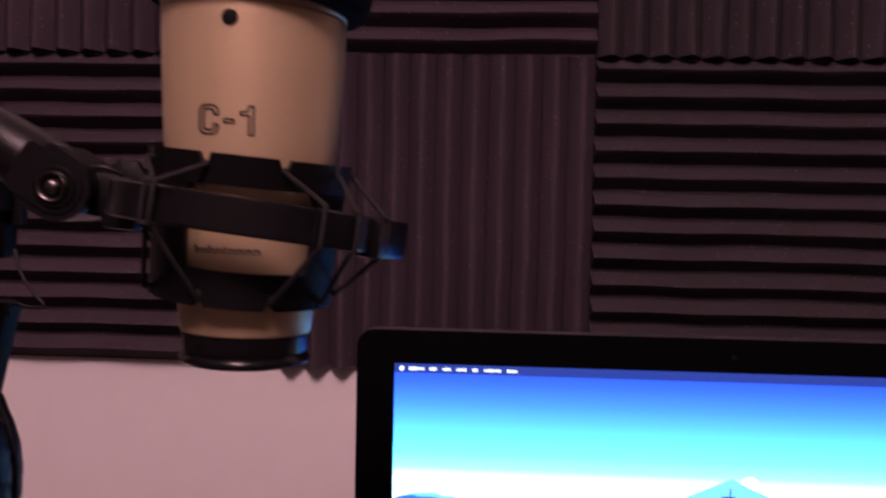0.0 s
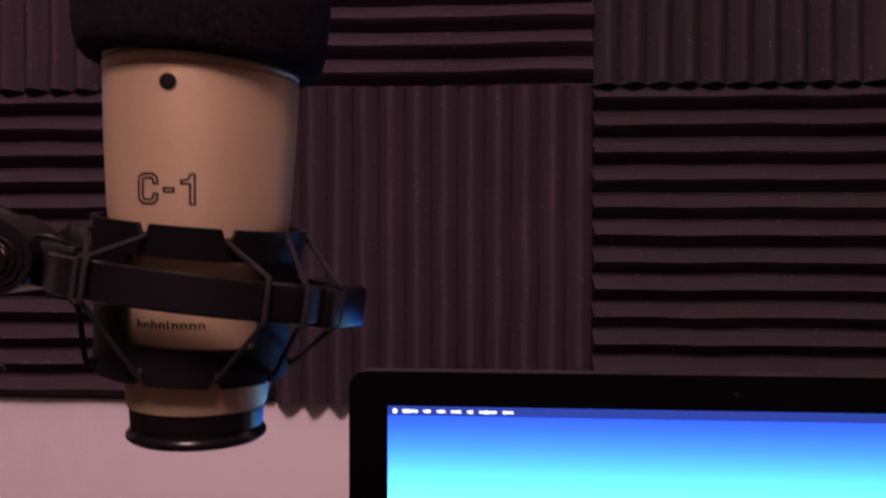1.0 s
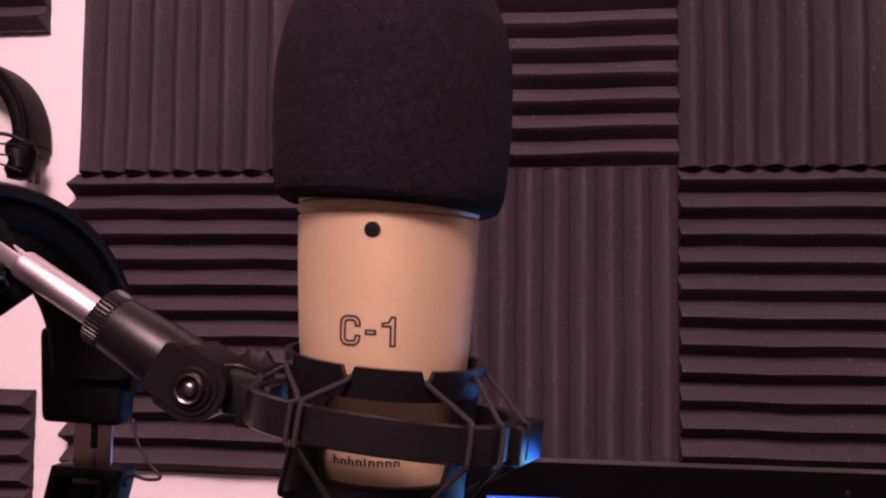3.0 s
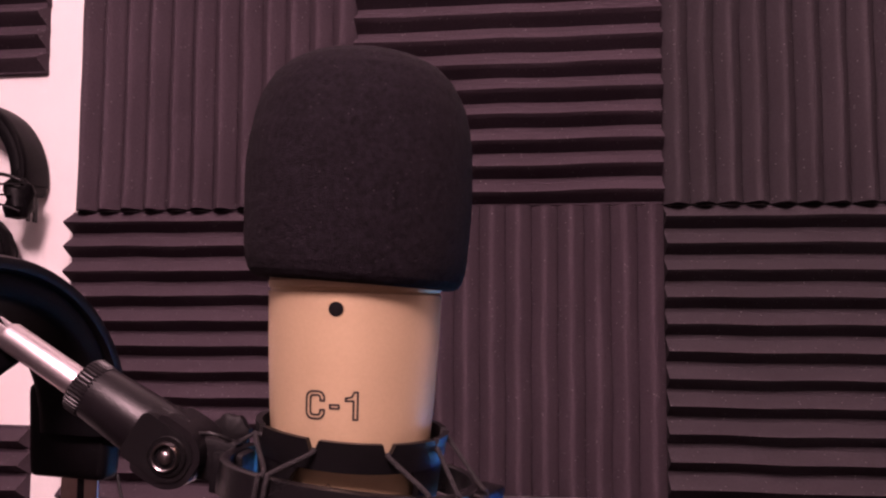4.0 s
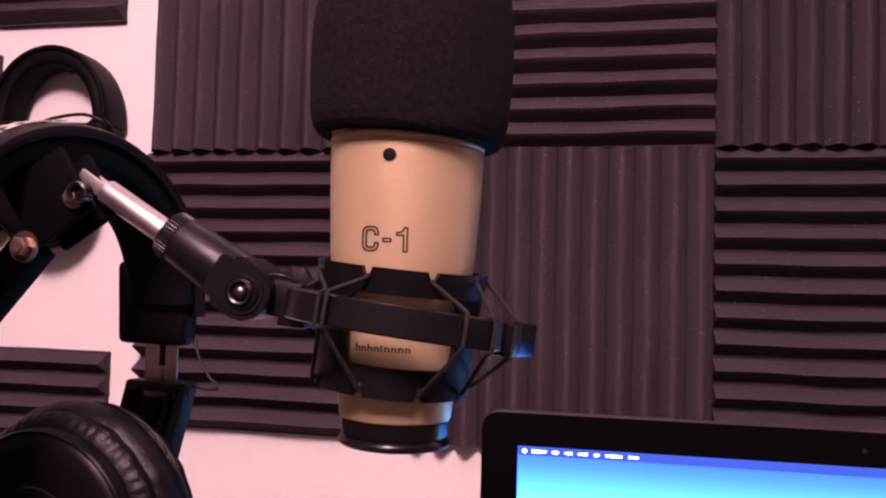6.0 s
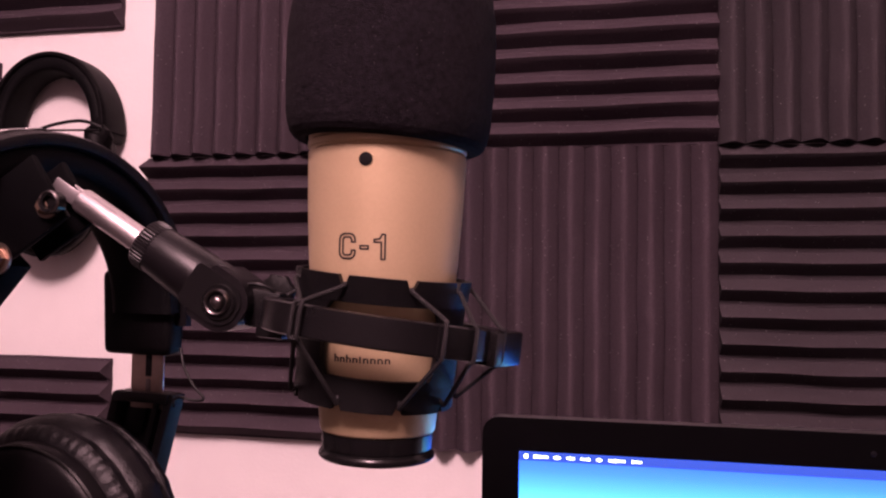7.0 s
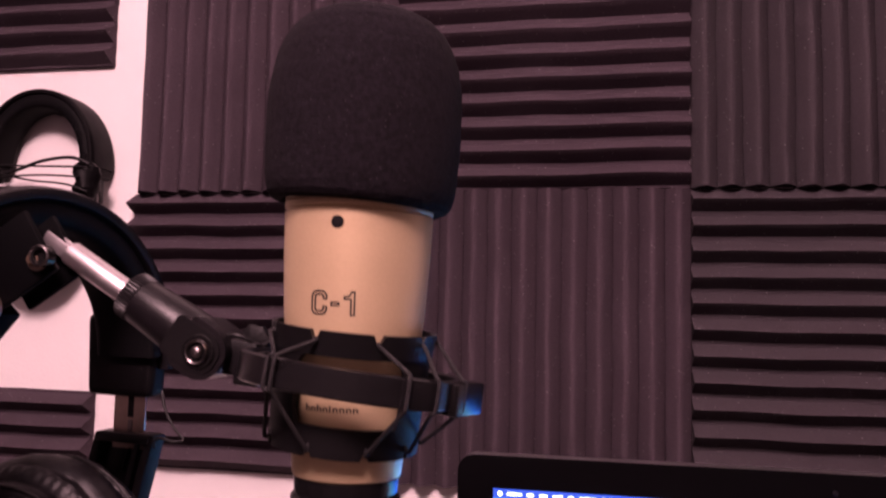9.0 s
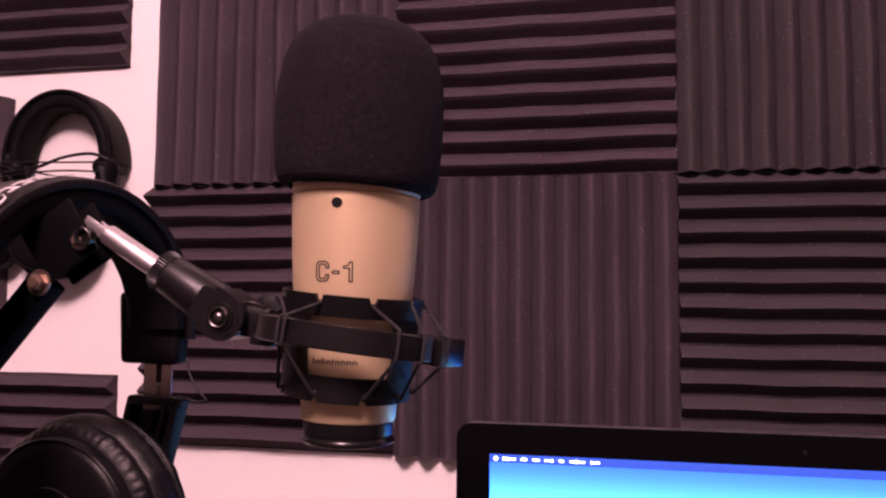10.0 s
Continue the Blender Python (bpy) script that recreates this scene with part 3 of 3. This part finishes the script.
def cage_rib(middle):
    """A curved strut between the two rings, widening into each of them."""
    b = bmesh.new()
    cols = []
    rows, across = 14, 10
    for j in range(rows + 1):
        z = -0.0152 + 0.0287 * j / rows
        edge = min(z + 0.0152, 0.0135 - z)
        spread = 18 + 15 * math.exp(-edge / 0.0028)
        r = 0.0266 + 0.0018 * j / rows
        line = [(r * math.cos(radians(middle + spread * (2 * i / across - 1))), r * math.sin(radians(middle + spread * (2 * i / across - 1))), z) for i in range(across + 1)]
        cols.append([b.verts.new(p) for p in line] + [b.verts.new((p[0] * 0.93, p[1] * 0.93, p[2])) for p in reversed(line)])
    m = len(cols[0])
    for p, q in zip(cols, cols[1:]):
        for k in range(m):
            b.faces.new((p[k], p[(k + 1) % m], q[(k + 1) % m], q[k]))
    b.faces.new(cols[0][::-1]), b.faces.new(cols[-1])
    return b


for middle in (227, 348):
    # same duller plastic, in place of shade inside the hoop
    part("cage_rib", turned(cage_rib(middle), CAGE), DULLED, mount)
part("grip_ring", turned(lathe([(0.0262, -0.0156), (0.0232, -0.0161), (0.0226, -0.0176), (0.0232, -0.0186), (0.0262, -0.0181)], 72), CAGE), PLASTIC, mount)


def outer_ring():
    """The flat outer hoop: straight over the wide sides, rounded at the corners."""
    b = bmesh.new()
    ring = []
    n = 120
    for i in range(n):
        a = 2 * math.pi * i / n
        flat = 1.0 + 0.025 * math.cos(4 * (a - radians(321 - 4)))
        ring.append((0.0405 * flat * math.cos(a), 0.0405 * flat * math.sin(a)))
    sect = [(0.0, -0.0026), (0.0, 0.0063), (-0.0008, 0.0069), (-0.0022, 0.0069), (-0.0030, 0.0063), (-0.0030, -0.0026), (-0.0022, -0.0032), (-0.0008, -0.0032)]
    cols = []
    for x, y in ring:
        d = Vector((x, y, 0)).normalized()
        cols.append([b.verts.new((x + d.x * r, y + d.y * r, z)) for r, z in sect])
    for p, q in zip(cols, cols[1:] + cols[:1]):
        for k in range(8):
            b.faces.new((p[k], p[(k + 1) % 8], q[(k + 1) % 8], q[k]))
    return b


part("outer_ring", turned(outer_ring(), HOOP), SATIN, mount)
part("end_block", box((0.008, 0.020, 0.0112), (0.0400, -0.0028, 0.001), 0.0012, Matrix.Rotation(radians(-18), 4, "Z")), GLOSS, mount)
for p in PAIRS:
    c, s = math.cos(radians(p)), math.sin(radians(p))
    part("cord_guide", box((0.0030, 0.0150, 0.0098), (0, 0, 0.0016), 0.0008, HOOP @ Matrix.Rotation(radians(p), 4, "Z") @ Matrix.Translation((0.0402, 0, 0))), PLASTIC, mount)


def ring_at(a, r, z):
    """A place on the hoop or, further in, on the cage."""
    return (HOOP if r > 0.04 else CAGE) @ Vector((r * math.cos(radians(a)), r * math.sin(radians(a)), z))


for slot, wrap in CORDS:
    cord = [ring_at(slot, 0.0274, 0.0154), ring_at(slot, 0.0291, 0.0173), ring_at(slot, 0.0306, 0.0165), ring_at(wrap, 0.0405, 0.0083), ring_at(wrap, 0.0425, 0.0066), ring_at(wrap, 0.0428, 0.001),
            ring_at(wrap, 0.0425, -0.0033), ring_at(wrap, 0.0405, -0.0051), ring_at(slot, 0.0290, -0.0180), ring_at(slot, 0.0276, -0.0190), ring_at(slot, 0.0258, -0.0170)]
    part("elastic_cord", sweep(cord, 0.00075, 8), RUBBER, mount)

# swivel joint that carries the hoop
BOLT, TUBE_END = Vector((-0.1262, 0.2420, 1.2853)), Vector((-0.1885, 0.2390, 1.3245))
axis = (TUBE_END - BOLT).normalized()
swivel = thing("microphone_clip_joint", Matrix.Translation(BOLT), "black plastic swivel joint with a steel bolt on the boom arm", "swivel joint")


def on_axis(profile, start, segments=48, wobble=None):
    """Turned work whose z runs along the joint's axis from the bolt towards the arm."""
    return turned(lathe(profile, segments, wobble), along((0, 0, 0), axis) @ pose(0, 0, start))


barrel = on_axis([(0.0, -0.004), (0.0085, -0.003), (0.0102, 0.001), (0.0104, 0.008), (0.0101, 0.016), (0.0090, 0.0345), (0.0084, 0.036), (0.0, 0.036)], 0.0)
part("barrel", barrel, BARREL, swivel, "dark grey moulded barrel")


def cheek(half, length, y):
    """A flat plate on both sides of the hinge: round about the bolt, with small corners towards the arm."""
    b = bmesh.new()
    side, corner = Vector((axis.z, 0, -axis.x)), 0.0024
    ring = [(-half * math.sin(radians(t)), half * math.cos(radians(t))) for t in range(0, 181, 12)]
    ring += [(length - corner + corner * math.sin(radians(t)), -half + corner - corner * math.cos(radians(t))) for t in range(0, 91, 18)]
    ring += [(length - corner + corner * math.cos(radians(t)), half - corner + corner * math.sin(radians(t))) for t in range(0, 91, 18)]
    near, far = [[b.verts.new(axis * u + side * v + Vector((0, d, 0))) for u, v in ring] for d in (-y, y)]
    b.faces.new(near), b.faces.new(far[::-1])
    for k in range(len(ring)):
        b.faces.new((near[k], near[k - 1], far[k - 1], far[k]))
    rim = [e for e in b.edges if abs(e.verts[0].co.y - e.verts[1].co.y) < 1e-6]
    bmesh.ops.bevel(b, geom=rim, offset=0.0007, segments=3, affect="EDGES")
    return b


part("hinge_fork", cheek(0.0102, 0.0090, 0.0098), BARREL, swivel, "rounded dark grey fork")
part("hinge_cheek", cheek(0.0080, 0.0138, 0.0104), DULLED, swivel, "recessed black hinge face")
part("knurled_collar", on_axis([(0.0040, 0.0335), (0.0088, 0.0335), (0.0092, 0.0345), (0.0092, 0.0385), (0.0086, 0.0395), (0.0040, 0.0395)], 0.0, 132,
                               lambda a, z: 0.00028 * (1 if int(round(a / (2 * math.pi) * 132)) % 3 else -1.2)), BARREL, swivel, "ribbed collar", smooth=20)
part("washer", turned(lathe([(0.0, 0.0004), (0.0060, 0.0004), (0.0064, 0.0)], 40), pose(0, -0.0106, 0, 90)), GLOSS, swivel)
part("bolt_ring", turned(lathe([(0.0036, 0.0004), (0.0037, 0.0016), (0.0041, 0.0019), (0.0045, 0.0014), (0.0046, 0.0004)], 40), pose(0, -0.0106, 0, 90)), STEEL, swivel, "polished steel ring")
part("bolt", turned(lathe([(0.0, 0.0024), (0.0010, 0.0024), (0.0019, 0.0019), (0.0023, 0.0010), (0.0023, 0.0)], 36), pose(0, -0.0106, 0, 90)), STEEL, swivel, "round steel bolt head")
tongue = box((0.017, 0.0075, 0.0135), (0.0105, 0.0, -0.0022), 0.002, Matrix.Rotation(radians(8), 4, "Y"))
part("tongue", tongue, PLASTIC, swivel)
part("wire_clip", sweep([(-0.0075, -0.004, 0.0150), (0.001, -0.004, 0.0110), (0.0065, -0.004, 0.0066), (0.0120, -0.004, 0.0062), (0.0165, -0.002, 0.0040), (0.0178, 0.0, 0.0010)], 0.0006, 8), PLASTIC, swivel)
part("lug", box((0.0105, 0.012, 0.0130), (0.0170, 0.0, -0.0058), 0.0015, Matrix.Rotation(radians(5), 4, "Y")), PLASTIC, mount).matrix_local = \
    mount.matrix_world.inverted() @ Matrix.Translation(BOLT)
part("thumb_knob", turned(lathe([(0.0, 0.0), (0.006, 0.0), (0.0068, 0.001), (0.0068, 0.004), (0.0055, 0.005), (0.0, 0.005)], 24, lambda a, z: 0.0005 * math.sin(8 * a)),
                          pose(0.010, 0.018, 0.003, 90)), DULLED, swivel)

# ---- boom arm ----
JOINT = Vector((-0.1858, 0.2345, 1.3190))
arm = thing("boom_arm", Matrix.Translation((-0.66, 0.2345, 0.745)), "black steel microphone boom arm clamped to the desk", "boom arm")
A = Matrix.Translation((0.66, -0.2345, -0.745))


def arm_part(name, bm, mat, label="", parent=None):
    return part(name, turned(bm, A), mat, parent or arm, label)


TUBE = along(BOLT + Vector((-0.0005, 0, -0.0008)), TUBE_END + Vector((-0.0005, 0, -0.0008)))
arm_part("end_tube", turned(lathe([(0.0, 0.026), (0.0048, 0.026), (0.0048, 0.069), (0.0043, 0.070), (0.0, 0.070)], 32), TUBE), CHROME, "bright steel end tube")
neck = bmesh.new()
for off in (-0.0028, 0.0028):
    join(neck, turned(box((0.0010, 0.0054, 0.012), (off, 0, 0.0750), 0.0003), TUBE))
arm_part("tube_neck", neck, CHROME, "forked steel neck with two thin prongs")
arm_part("neck_core", turned(lathe([(0.0, 0.066), (0.0016, 0.066), (0.0016, 0.083), (0.0, 0.083)], 16), TUBE), ARM)
down = Vector((-0.656, 0.0, -0.755))
NUT = Vector((-0.2085, 0.2345, 1.2995))


def flat_bar(a, b, width, thick, y):
    d = Vector(b) - Vector(a)
    m = Euler((0, -math.atan2(d.z, d.x), 0)).to_matrix().to_4x4()
    mid = (Vector(a) + Vector(b)) / 2
    return box((d.length, thick, width), (mid.x, y, mid.z), 0.0012, m)


for y in (0.2265, 0.2425):
    arm_part("bracket_plate", flat_bar(JOINT + Vector((-0.0030, 0, 0.0066)), NUT + Vector((-0.0036, 0, 0.0104)), 0.0270, 0.003, y), ARM)
ELBOW = NUT + down * 0.62
for off in (Vector((-0.0026, 0, 0.0016)),):
    arm_part("arm_bar", flat_bar(NUT + off, ELBOW + off, 0.0125, 0.012, 0.2345), ARM)
for p, r, metal in ((JOINT + Vector((-0.0030, 0, -0.0012)), 0.0030, BRASS), (NUT, 0.0040, BRASS)):
    hexagon = lathe([(0.0, 0.0045), (r * 0.55, 0.0045), (r * 0.6, 0.0038), (r * 0.86, 0.0036), (r, 0.0028), (r, 0.0)], 6)
    arm_part("nut", turned(hexagon, pose(p.x, 0.2250, p.z, 90)), metal, "worn hexagon nut")
    arm_part("bolt_washer", turned(lathe([(0.0, 0.0008), (r * 1.4, 0.0008), (r * 1.45, 0.0)], 28), pose(p.x, 0.2250, p.z, 90)), SLIDER)
arm_part("joint_bolt", turned(lathe([(0.0, 0.0030), (0.0020, 0.0030), (0.0024, 0.0044), (0.0032, 0.0046), (0.0040, 0.0038), (0.0040, 0.0)], 32), pose(JOINT.x + 0.0008, 0.2246, JOINT.z, 90)), GLOSS, "glossy black round bolt")
arm_part("bolt_rim", turned(lathe([(0.0034, 0.0046), (0.0036, 0.0050), (0.0039, 0.0048), (0.0041, 0.0042)], 32), pose(JOINT.x + 0.0008, 0.2246, JOINT.z, 90)), STEEL, "thin bright rim")
arm_part("elbow", box((0.05, 0.03, 0.05), ELBOW, 0.006), ARM)
arm_part("post", sweep([ELBOW, (ELBOW.x, 0.2345, 0.76)], 0.010, 16), ARM)
arm_part("clamp", box((0.06, 0.07, 0.045), (ELBOW.x, 0.2345, 0.7675), 0.004), ARM)


# ---- headphones hung on the arm ----
def cushion(R, r, depth):
    """A puffed ring of leatherette with gathered folds, its axis along z, lying from 0 to depth."""
    prof = []
    for k in range(48):
        a = 2 * math.pi * k / 48
        prof.append((R - r + r * math.copysign(abs(math.cos(a)) ** 0.8, math.cos(a)), depth / 2 + depth / 2 * math.copysign(abs(math.sin(a)) ** 0.8, math.sin(a))))
    prof.append(prof[0])

    def folds(a, z):
        u = z / depth
        drift = 5 * noise.noise((math.cos(a) * 3, math.sin(a) * 3, 0))
        gather = math.exp(-((u - 0.10) / 0.045) ** 2) * 0.0006 * math.sin(56 * a + drift)
        stitches = math.exp(-((u - 0.66) / 0.05) ** 2) * (-0.0026 + 0.0005 * math.sin(64 * a + drift))
        dip = -0.0026 * math.exp(-((u - 0.25) / 0.06) ** 2)
        return gather + stitches + dip + 0.0007 * noise.noise((math.cos(a) * 8, math.sin(a) * 8, z * 40))
    b = lathe(prof, 220, folds)
    bmesh.ops.remove_doubles(b, verts=b.verts, dist=1e-5)
    return b


def ear_cup(parent, m, k=1.07, skin=LEATHER):
    """Outer shell at negative z, cushion at positive z, in the pose m."""
    shell = part("ear_cup", turned(lathe([(0.0, -0.0135), (0.018 * k, -0.0135), (0.034 * k, -0.0130), (0.0400 * k, -0.0118), (0.0430 * k, -0.0095), (0.0440 * k, -0.006),
                                          (0.0440 * k, -0.002), (0.041 * k, 0.004), (0.0, 0.004)], 96), m), SHELL, parent, "satin black round shell")
    part("rim", turned(lathe([(0.0426 * k, -0.0106), (0.0434 * k, -0.0108), (0.0440 * k, -0.0100), (0.0436 * k, -0.0090)], 96), m), GLOSS, shell, "thin shiny rim")
    part("inset_ring", turned(lathe([(0.0205 * k, -0.0133), (0.0212 * k, -0.0140), (0.0225 * k, -0.0140), (0.0232 * k, -0.0131)], 72), m), GLOSS, shell)
    pad = part("ear_cushion", turned(cushion(0.0520 * k, 0.0165, 0.036), m @ pose(0, 0, -0.005)), skin, parent, "black leatherette cushion with gathered folds")
    part("seam", turned(sweep([(0.0506 * k * math.cos(a), 0.0506 * k * math.sin(a), 0.0202 + 0.0003 * math.sin(a * 40)) for a in (2 * math.pi * q / 60 for q in range(60))], 0.0005, 6,
                              closed=True), m), CORD, pad)


def headphones(name, m, label, half, rise, width, cups, marks, skin, thick=0.010):
    """Headphones hung by their band: u runs from one ear to the other, v across the band, w up from the band's lower ends."""
    hp = thing(name, m, label, "headphones")
    path, normals = [], []
    steps = 48
    for i in range(steps + 1):
        a = math.pi * (1 - i / steps)
        path.append(Vector((half * math.cos(a), 0, rise * math.sin(a) ** 0.9 if math.sin(a) > 1e-6 else 0.0)))
        normals.append(Vector((math.cos(a) / half, 0, math.sin(a) / rise)).normalized())
    part("headband", ribbon([p + n * 0.003 for p, n in zip(path, normals)], (0, 1, 0), width, 0.007, lambda i: normals[i]), skin, hp, "black leatherette band")
    inner = [p - n * (thick / 2 - 0.0008) for p, n in zip(path, normals)][1:-1]
    inn = normals[1:-1]
    part("band_padding", ribbon(inner, (0, 1, 0), width * 0.9, thick, lambda i: inn[i], bulge=0.3), PADDING, hp, "soft padded underside")
    for s in (-1, 1):
        if marks:
            # a tapered block with a shoulder, and a flat slider with a raised rib out of it
            block = box((0.012, width * 1.06, 0.040), (s * (half + 0.001), 0.0060, 0.0060), 0.0042, segments=3)
            for v in block.verts:
                v.co.y = 0.0060 + (v.co.y - 0.0060) * (1.0 - 0.055 * max(-1.0, min(1.0, (0.006 - v.co.z) / 0.02)))
            part("band_end", block, MATTE, hp, "square black plastic end")
            part("slider", box((0.0012, 0.0190, 0.030), (s * half, 0.0016, -0.024), 0.0003), SLIDER, hp, "flat steel slider")
            part("slider_slot", box((0.0018, 0.0036, 0.011), (s * half, 0.0006, -0.0185), 0.0004), DULLED, hp, "dark slot")
            part("slider_rib", box((0.0020, 0.0030, 0.008), (s * half, 0.0006, -0.0290), 0.0007), STEEL, hp, "raised bright stop")
        else:
            part("band_end", box((0.010, width * 0.96, 0.026), (s * (half - 0.001), 0.0, 0.0020), 0.0046, segments=3), MATTE, hp, "rounded black plastic end")
            slide = bmesh.new()
            for k in (-1, 1):
                box((0.0011, 0.0072, 0.028), (s * half, k * 0.0056 + 0.0016, -0.024), 0.0003, bm=slide)
            part("slider", slide, PLASTIC, hp)
            continue
        lean = Matrix.Translation((0, 0.0055, -0.0315)) @ Matrix(((1, 0, 0, 0), (0, 1, -0.27, 0), (0, 0, 1, 0), (0, 0, 0, 1)))
        yoke = part("yoke", turned(box((0.010, width * 0.84, 0.005), (s * half, -0.004, -0.002), 0.0012), lean), PLASTIC, hp, "black forked plastic yoke")
        for k in (-1, 1):
            part("yoke_arm", turned(box((0.009, 0.005, 0.044), (s * (half + 0.001), -0.004 + k * width * 0.40, -0.022), 0.0012), lean), DULLED, yoke)
        part("yoke_plate", turned(box((0.003, width * 0.74, 0.036), (s * (half + 0.004), -0.004, -0.021), 0.001), lean), DULLED, yoke)
        part("yoke_tab", turned(box((0.0025, width * 0.30, 0.016), (s * (half + 0.0018), 0.0005, -0.0115), 0.0008), lean), PLASTIC, yoke)
        part("yoke_rib", turned(box((0.004, 0.003, 0.034), (s * (half + 0.0005), -0.0115, -0.022), 0.0006), lean), PLASTIC, yoke)
    for c, k in cups:
        ear_cup(hp, c, k, skin)
    if marks:
        marks(hp, half, rise)
    return hp


def band_marks(hp, half, rise):
    """A ring emblem and a row of pale bars printed on the band's outer side."""
    def lay(b, lift=0.0072):
        for v in b.verts:
            a = math.pi / 2 + v.co.x
            n = Vector((math.cos(a) / half, 0, math.sin(a) / rise)).normalized()
            p = Vector((half * math.cos(a), 0, rise * math.sin(a) ** 0.9)) + n * (lift + v.co.z)
            v.co = (p.x, v.co.y, p.z)
        return b
    pen = 0.12
    for i in range(5):
        w = 0.04 if i == 1 else 0.085
        h = 0.0105 if i in (1, 2) else 0.0068
        b = bmesh.new()
        box((w, 0.0017, 0.0003), (pen + w / 2, -0.0125, 0), bm=b)
        box((0.024, h, 0.0003), (pen + 0.014, -0.0125 + h / 2, 0), bm=b)
        if i != 1:
            box((w, 0.0017, 0.0003), (pen + w / 2, -0.0125 + 0.0068, 0), bm=b)
        bmesh.ops.subdivide_edges(b, edges=b.edges[:], cuts=2, use_grid_fill=True)
        part("print_bar", lay(b), PRINT, hp)
        pen += w + 0.028
    ring = sweep([(pen + 0.09 + 0.085 * math.cos(a), -0.0106 + 0.0062 * math.sin(a), 0) for a in (2 * math.pi * k / 28 for k in range(28))], 0.0006, 6, closed=True)
    part("ring_emblem", lay(ring), PRINT, hp)


# local x runs away from the viewer, local y to the viewer's left
HP_TURN = 80
front = pose(-0.2200, 0.2570, 1.2715, 0, 0, HP_TURN)
far_cup = front.inverted() @ along((-0.2285, 0.277, 1.1785), (-0.2285 + 0.13, 0.277 + 0.985, 1.1785 + 0.02))
near_cup = front.inverted() @ along((-0.2925, 0.1700, 1.1558), (-0.2925 + 0.17, 0.1700 + 0.985, 1.1558))
hp_front = headphones("headphones", front, "black over-ear headphones hung over the boom arm", 0.068, 0.072, 0.039, [(far_cup, 1.07), (near_cup, 1.07)], band_marks, LEATHER)
F = front.inverted()
part("ear_wire", turned(sweep([(-0.186, 0.312, 1.262), (-0.183, 0.310, 1.254), (-0.177, 0.308, 1.246), (-0.1715, 0.307, 1.2408), (-0.1765, 0.306, 1.2400), (-0.182, 0.306, 1.2412), (-0.1865, 0.308, 1.2395), (-0.188, 0.311, 1.236)],
                              0.0007, 8), F), CORD, hp_front, "thin looped black wire")

# ---- second headphones on the wall ----
back = pose(-0.6105, 0.7710, 1.4560, 0, 0, 0)
B = back.inverted()
cups = [(B @ along((-0.7150, 0.762, 1.378), (-0.7050, 0.862, 1.376)), 0.95), (B @ along((-0.6120, 0.748, 1.376), (-0.6220, 0.848, 1.374)), 1.12)]
hp_back = headphones("headphones", back, "black over-ear headphones hung on the white wall", 0.0680, 0.0835, 0.044, cups, None, MATTE, 0.014)
for k, pts in enumerate(([(-0.70, 0.735, 1.458), (-0.64, 0.733, 1.455), (-0.58, 0.733, 1.453), (-0.53, 0.734, 1.452)],
                         [(-0.665, 0.735, 1.443), (-0.62, 0.732, 1.448), (-0.585, 0.73, 1.458), (-0.55, 0.732, 1.462), (-0.53, 0.736, 1.455)],
                         [(-0.675, 0.734, 1.452), (-0.635, 0.730, 1.445), (-0.595, 0.729, 1.437), (-0.555, 0.731, 1.433), (-0.53, 0.734, 1.425)],
                         [(-0.685, 0.734, 1.435), (-0.635, 0.731, 1.441), (-0.585, 0.730, 1.443), (-0.54, 0.733, 1.441)])):
    part("cable", turned(sweep(pts, 0.0019 if k == 1 else 0.0011, 8), B), CORD, hp_back, "thin black cable")
for x in (-0.5420, -0.6650):
    lump = lathe([(0.0, -0.022), (0.010, -0.020), (0.0145, -0.010), (0.0125, -0.002), (0.0145, 0.006), (0.013, 0.014), (0.007, 0.020), (0.0, 0.021)], 32, lambda a, z: 0.0018 * math.sin(3 * a + 160 * z))
    part("hinge", turned(lump, B @ pose(x, 0.750, 1.440)), MATTE, hp_back, "rounded black hinge")
hook = thing("wall_hook", pose(-0.6105, WALL_Y, 1.5255), "small black hook on the white wall", "hook")
part("peg", box((0.004, 0.012, 0.003), (0, -0.006, 0), 0.0008), PLASTIC, hook)

cable = part("headphone_cable", sweep([(-0.70, 0.735, 1.162), (-0.690, 0.738, 1.178), (-0.676, 0.740, 1.176), (-0.668, 0.742, 1.160), (-0.678, 0.742, 1.135), (-0.70, 0.742, 1.10), (-0.71, 0.742, 0.95), (-0.71, 0.73, 0.80),
                                       (-0.72, 0.65, 0.747)], 0.0016, 8), CORD)
tagged(cable, "thin black headphone cable hanging to the desk", "cable")
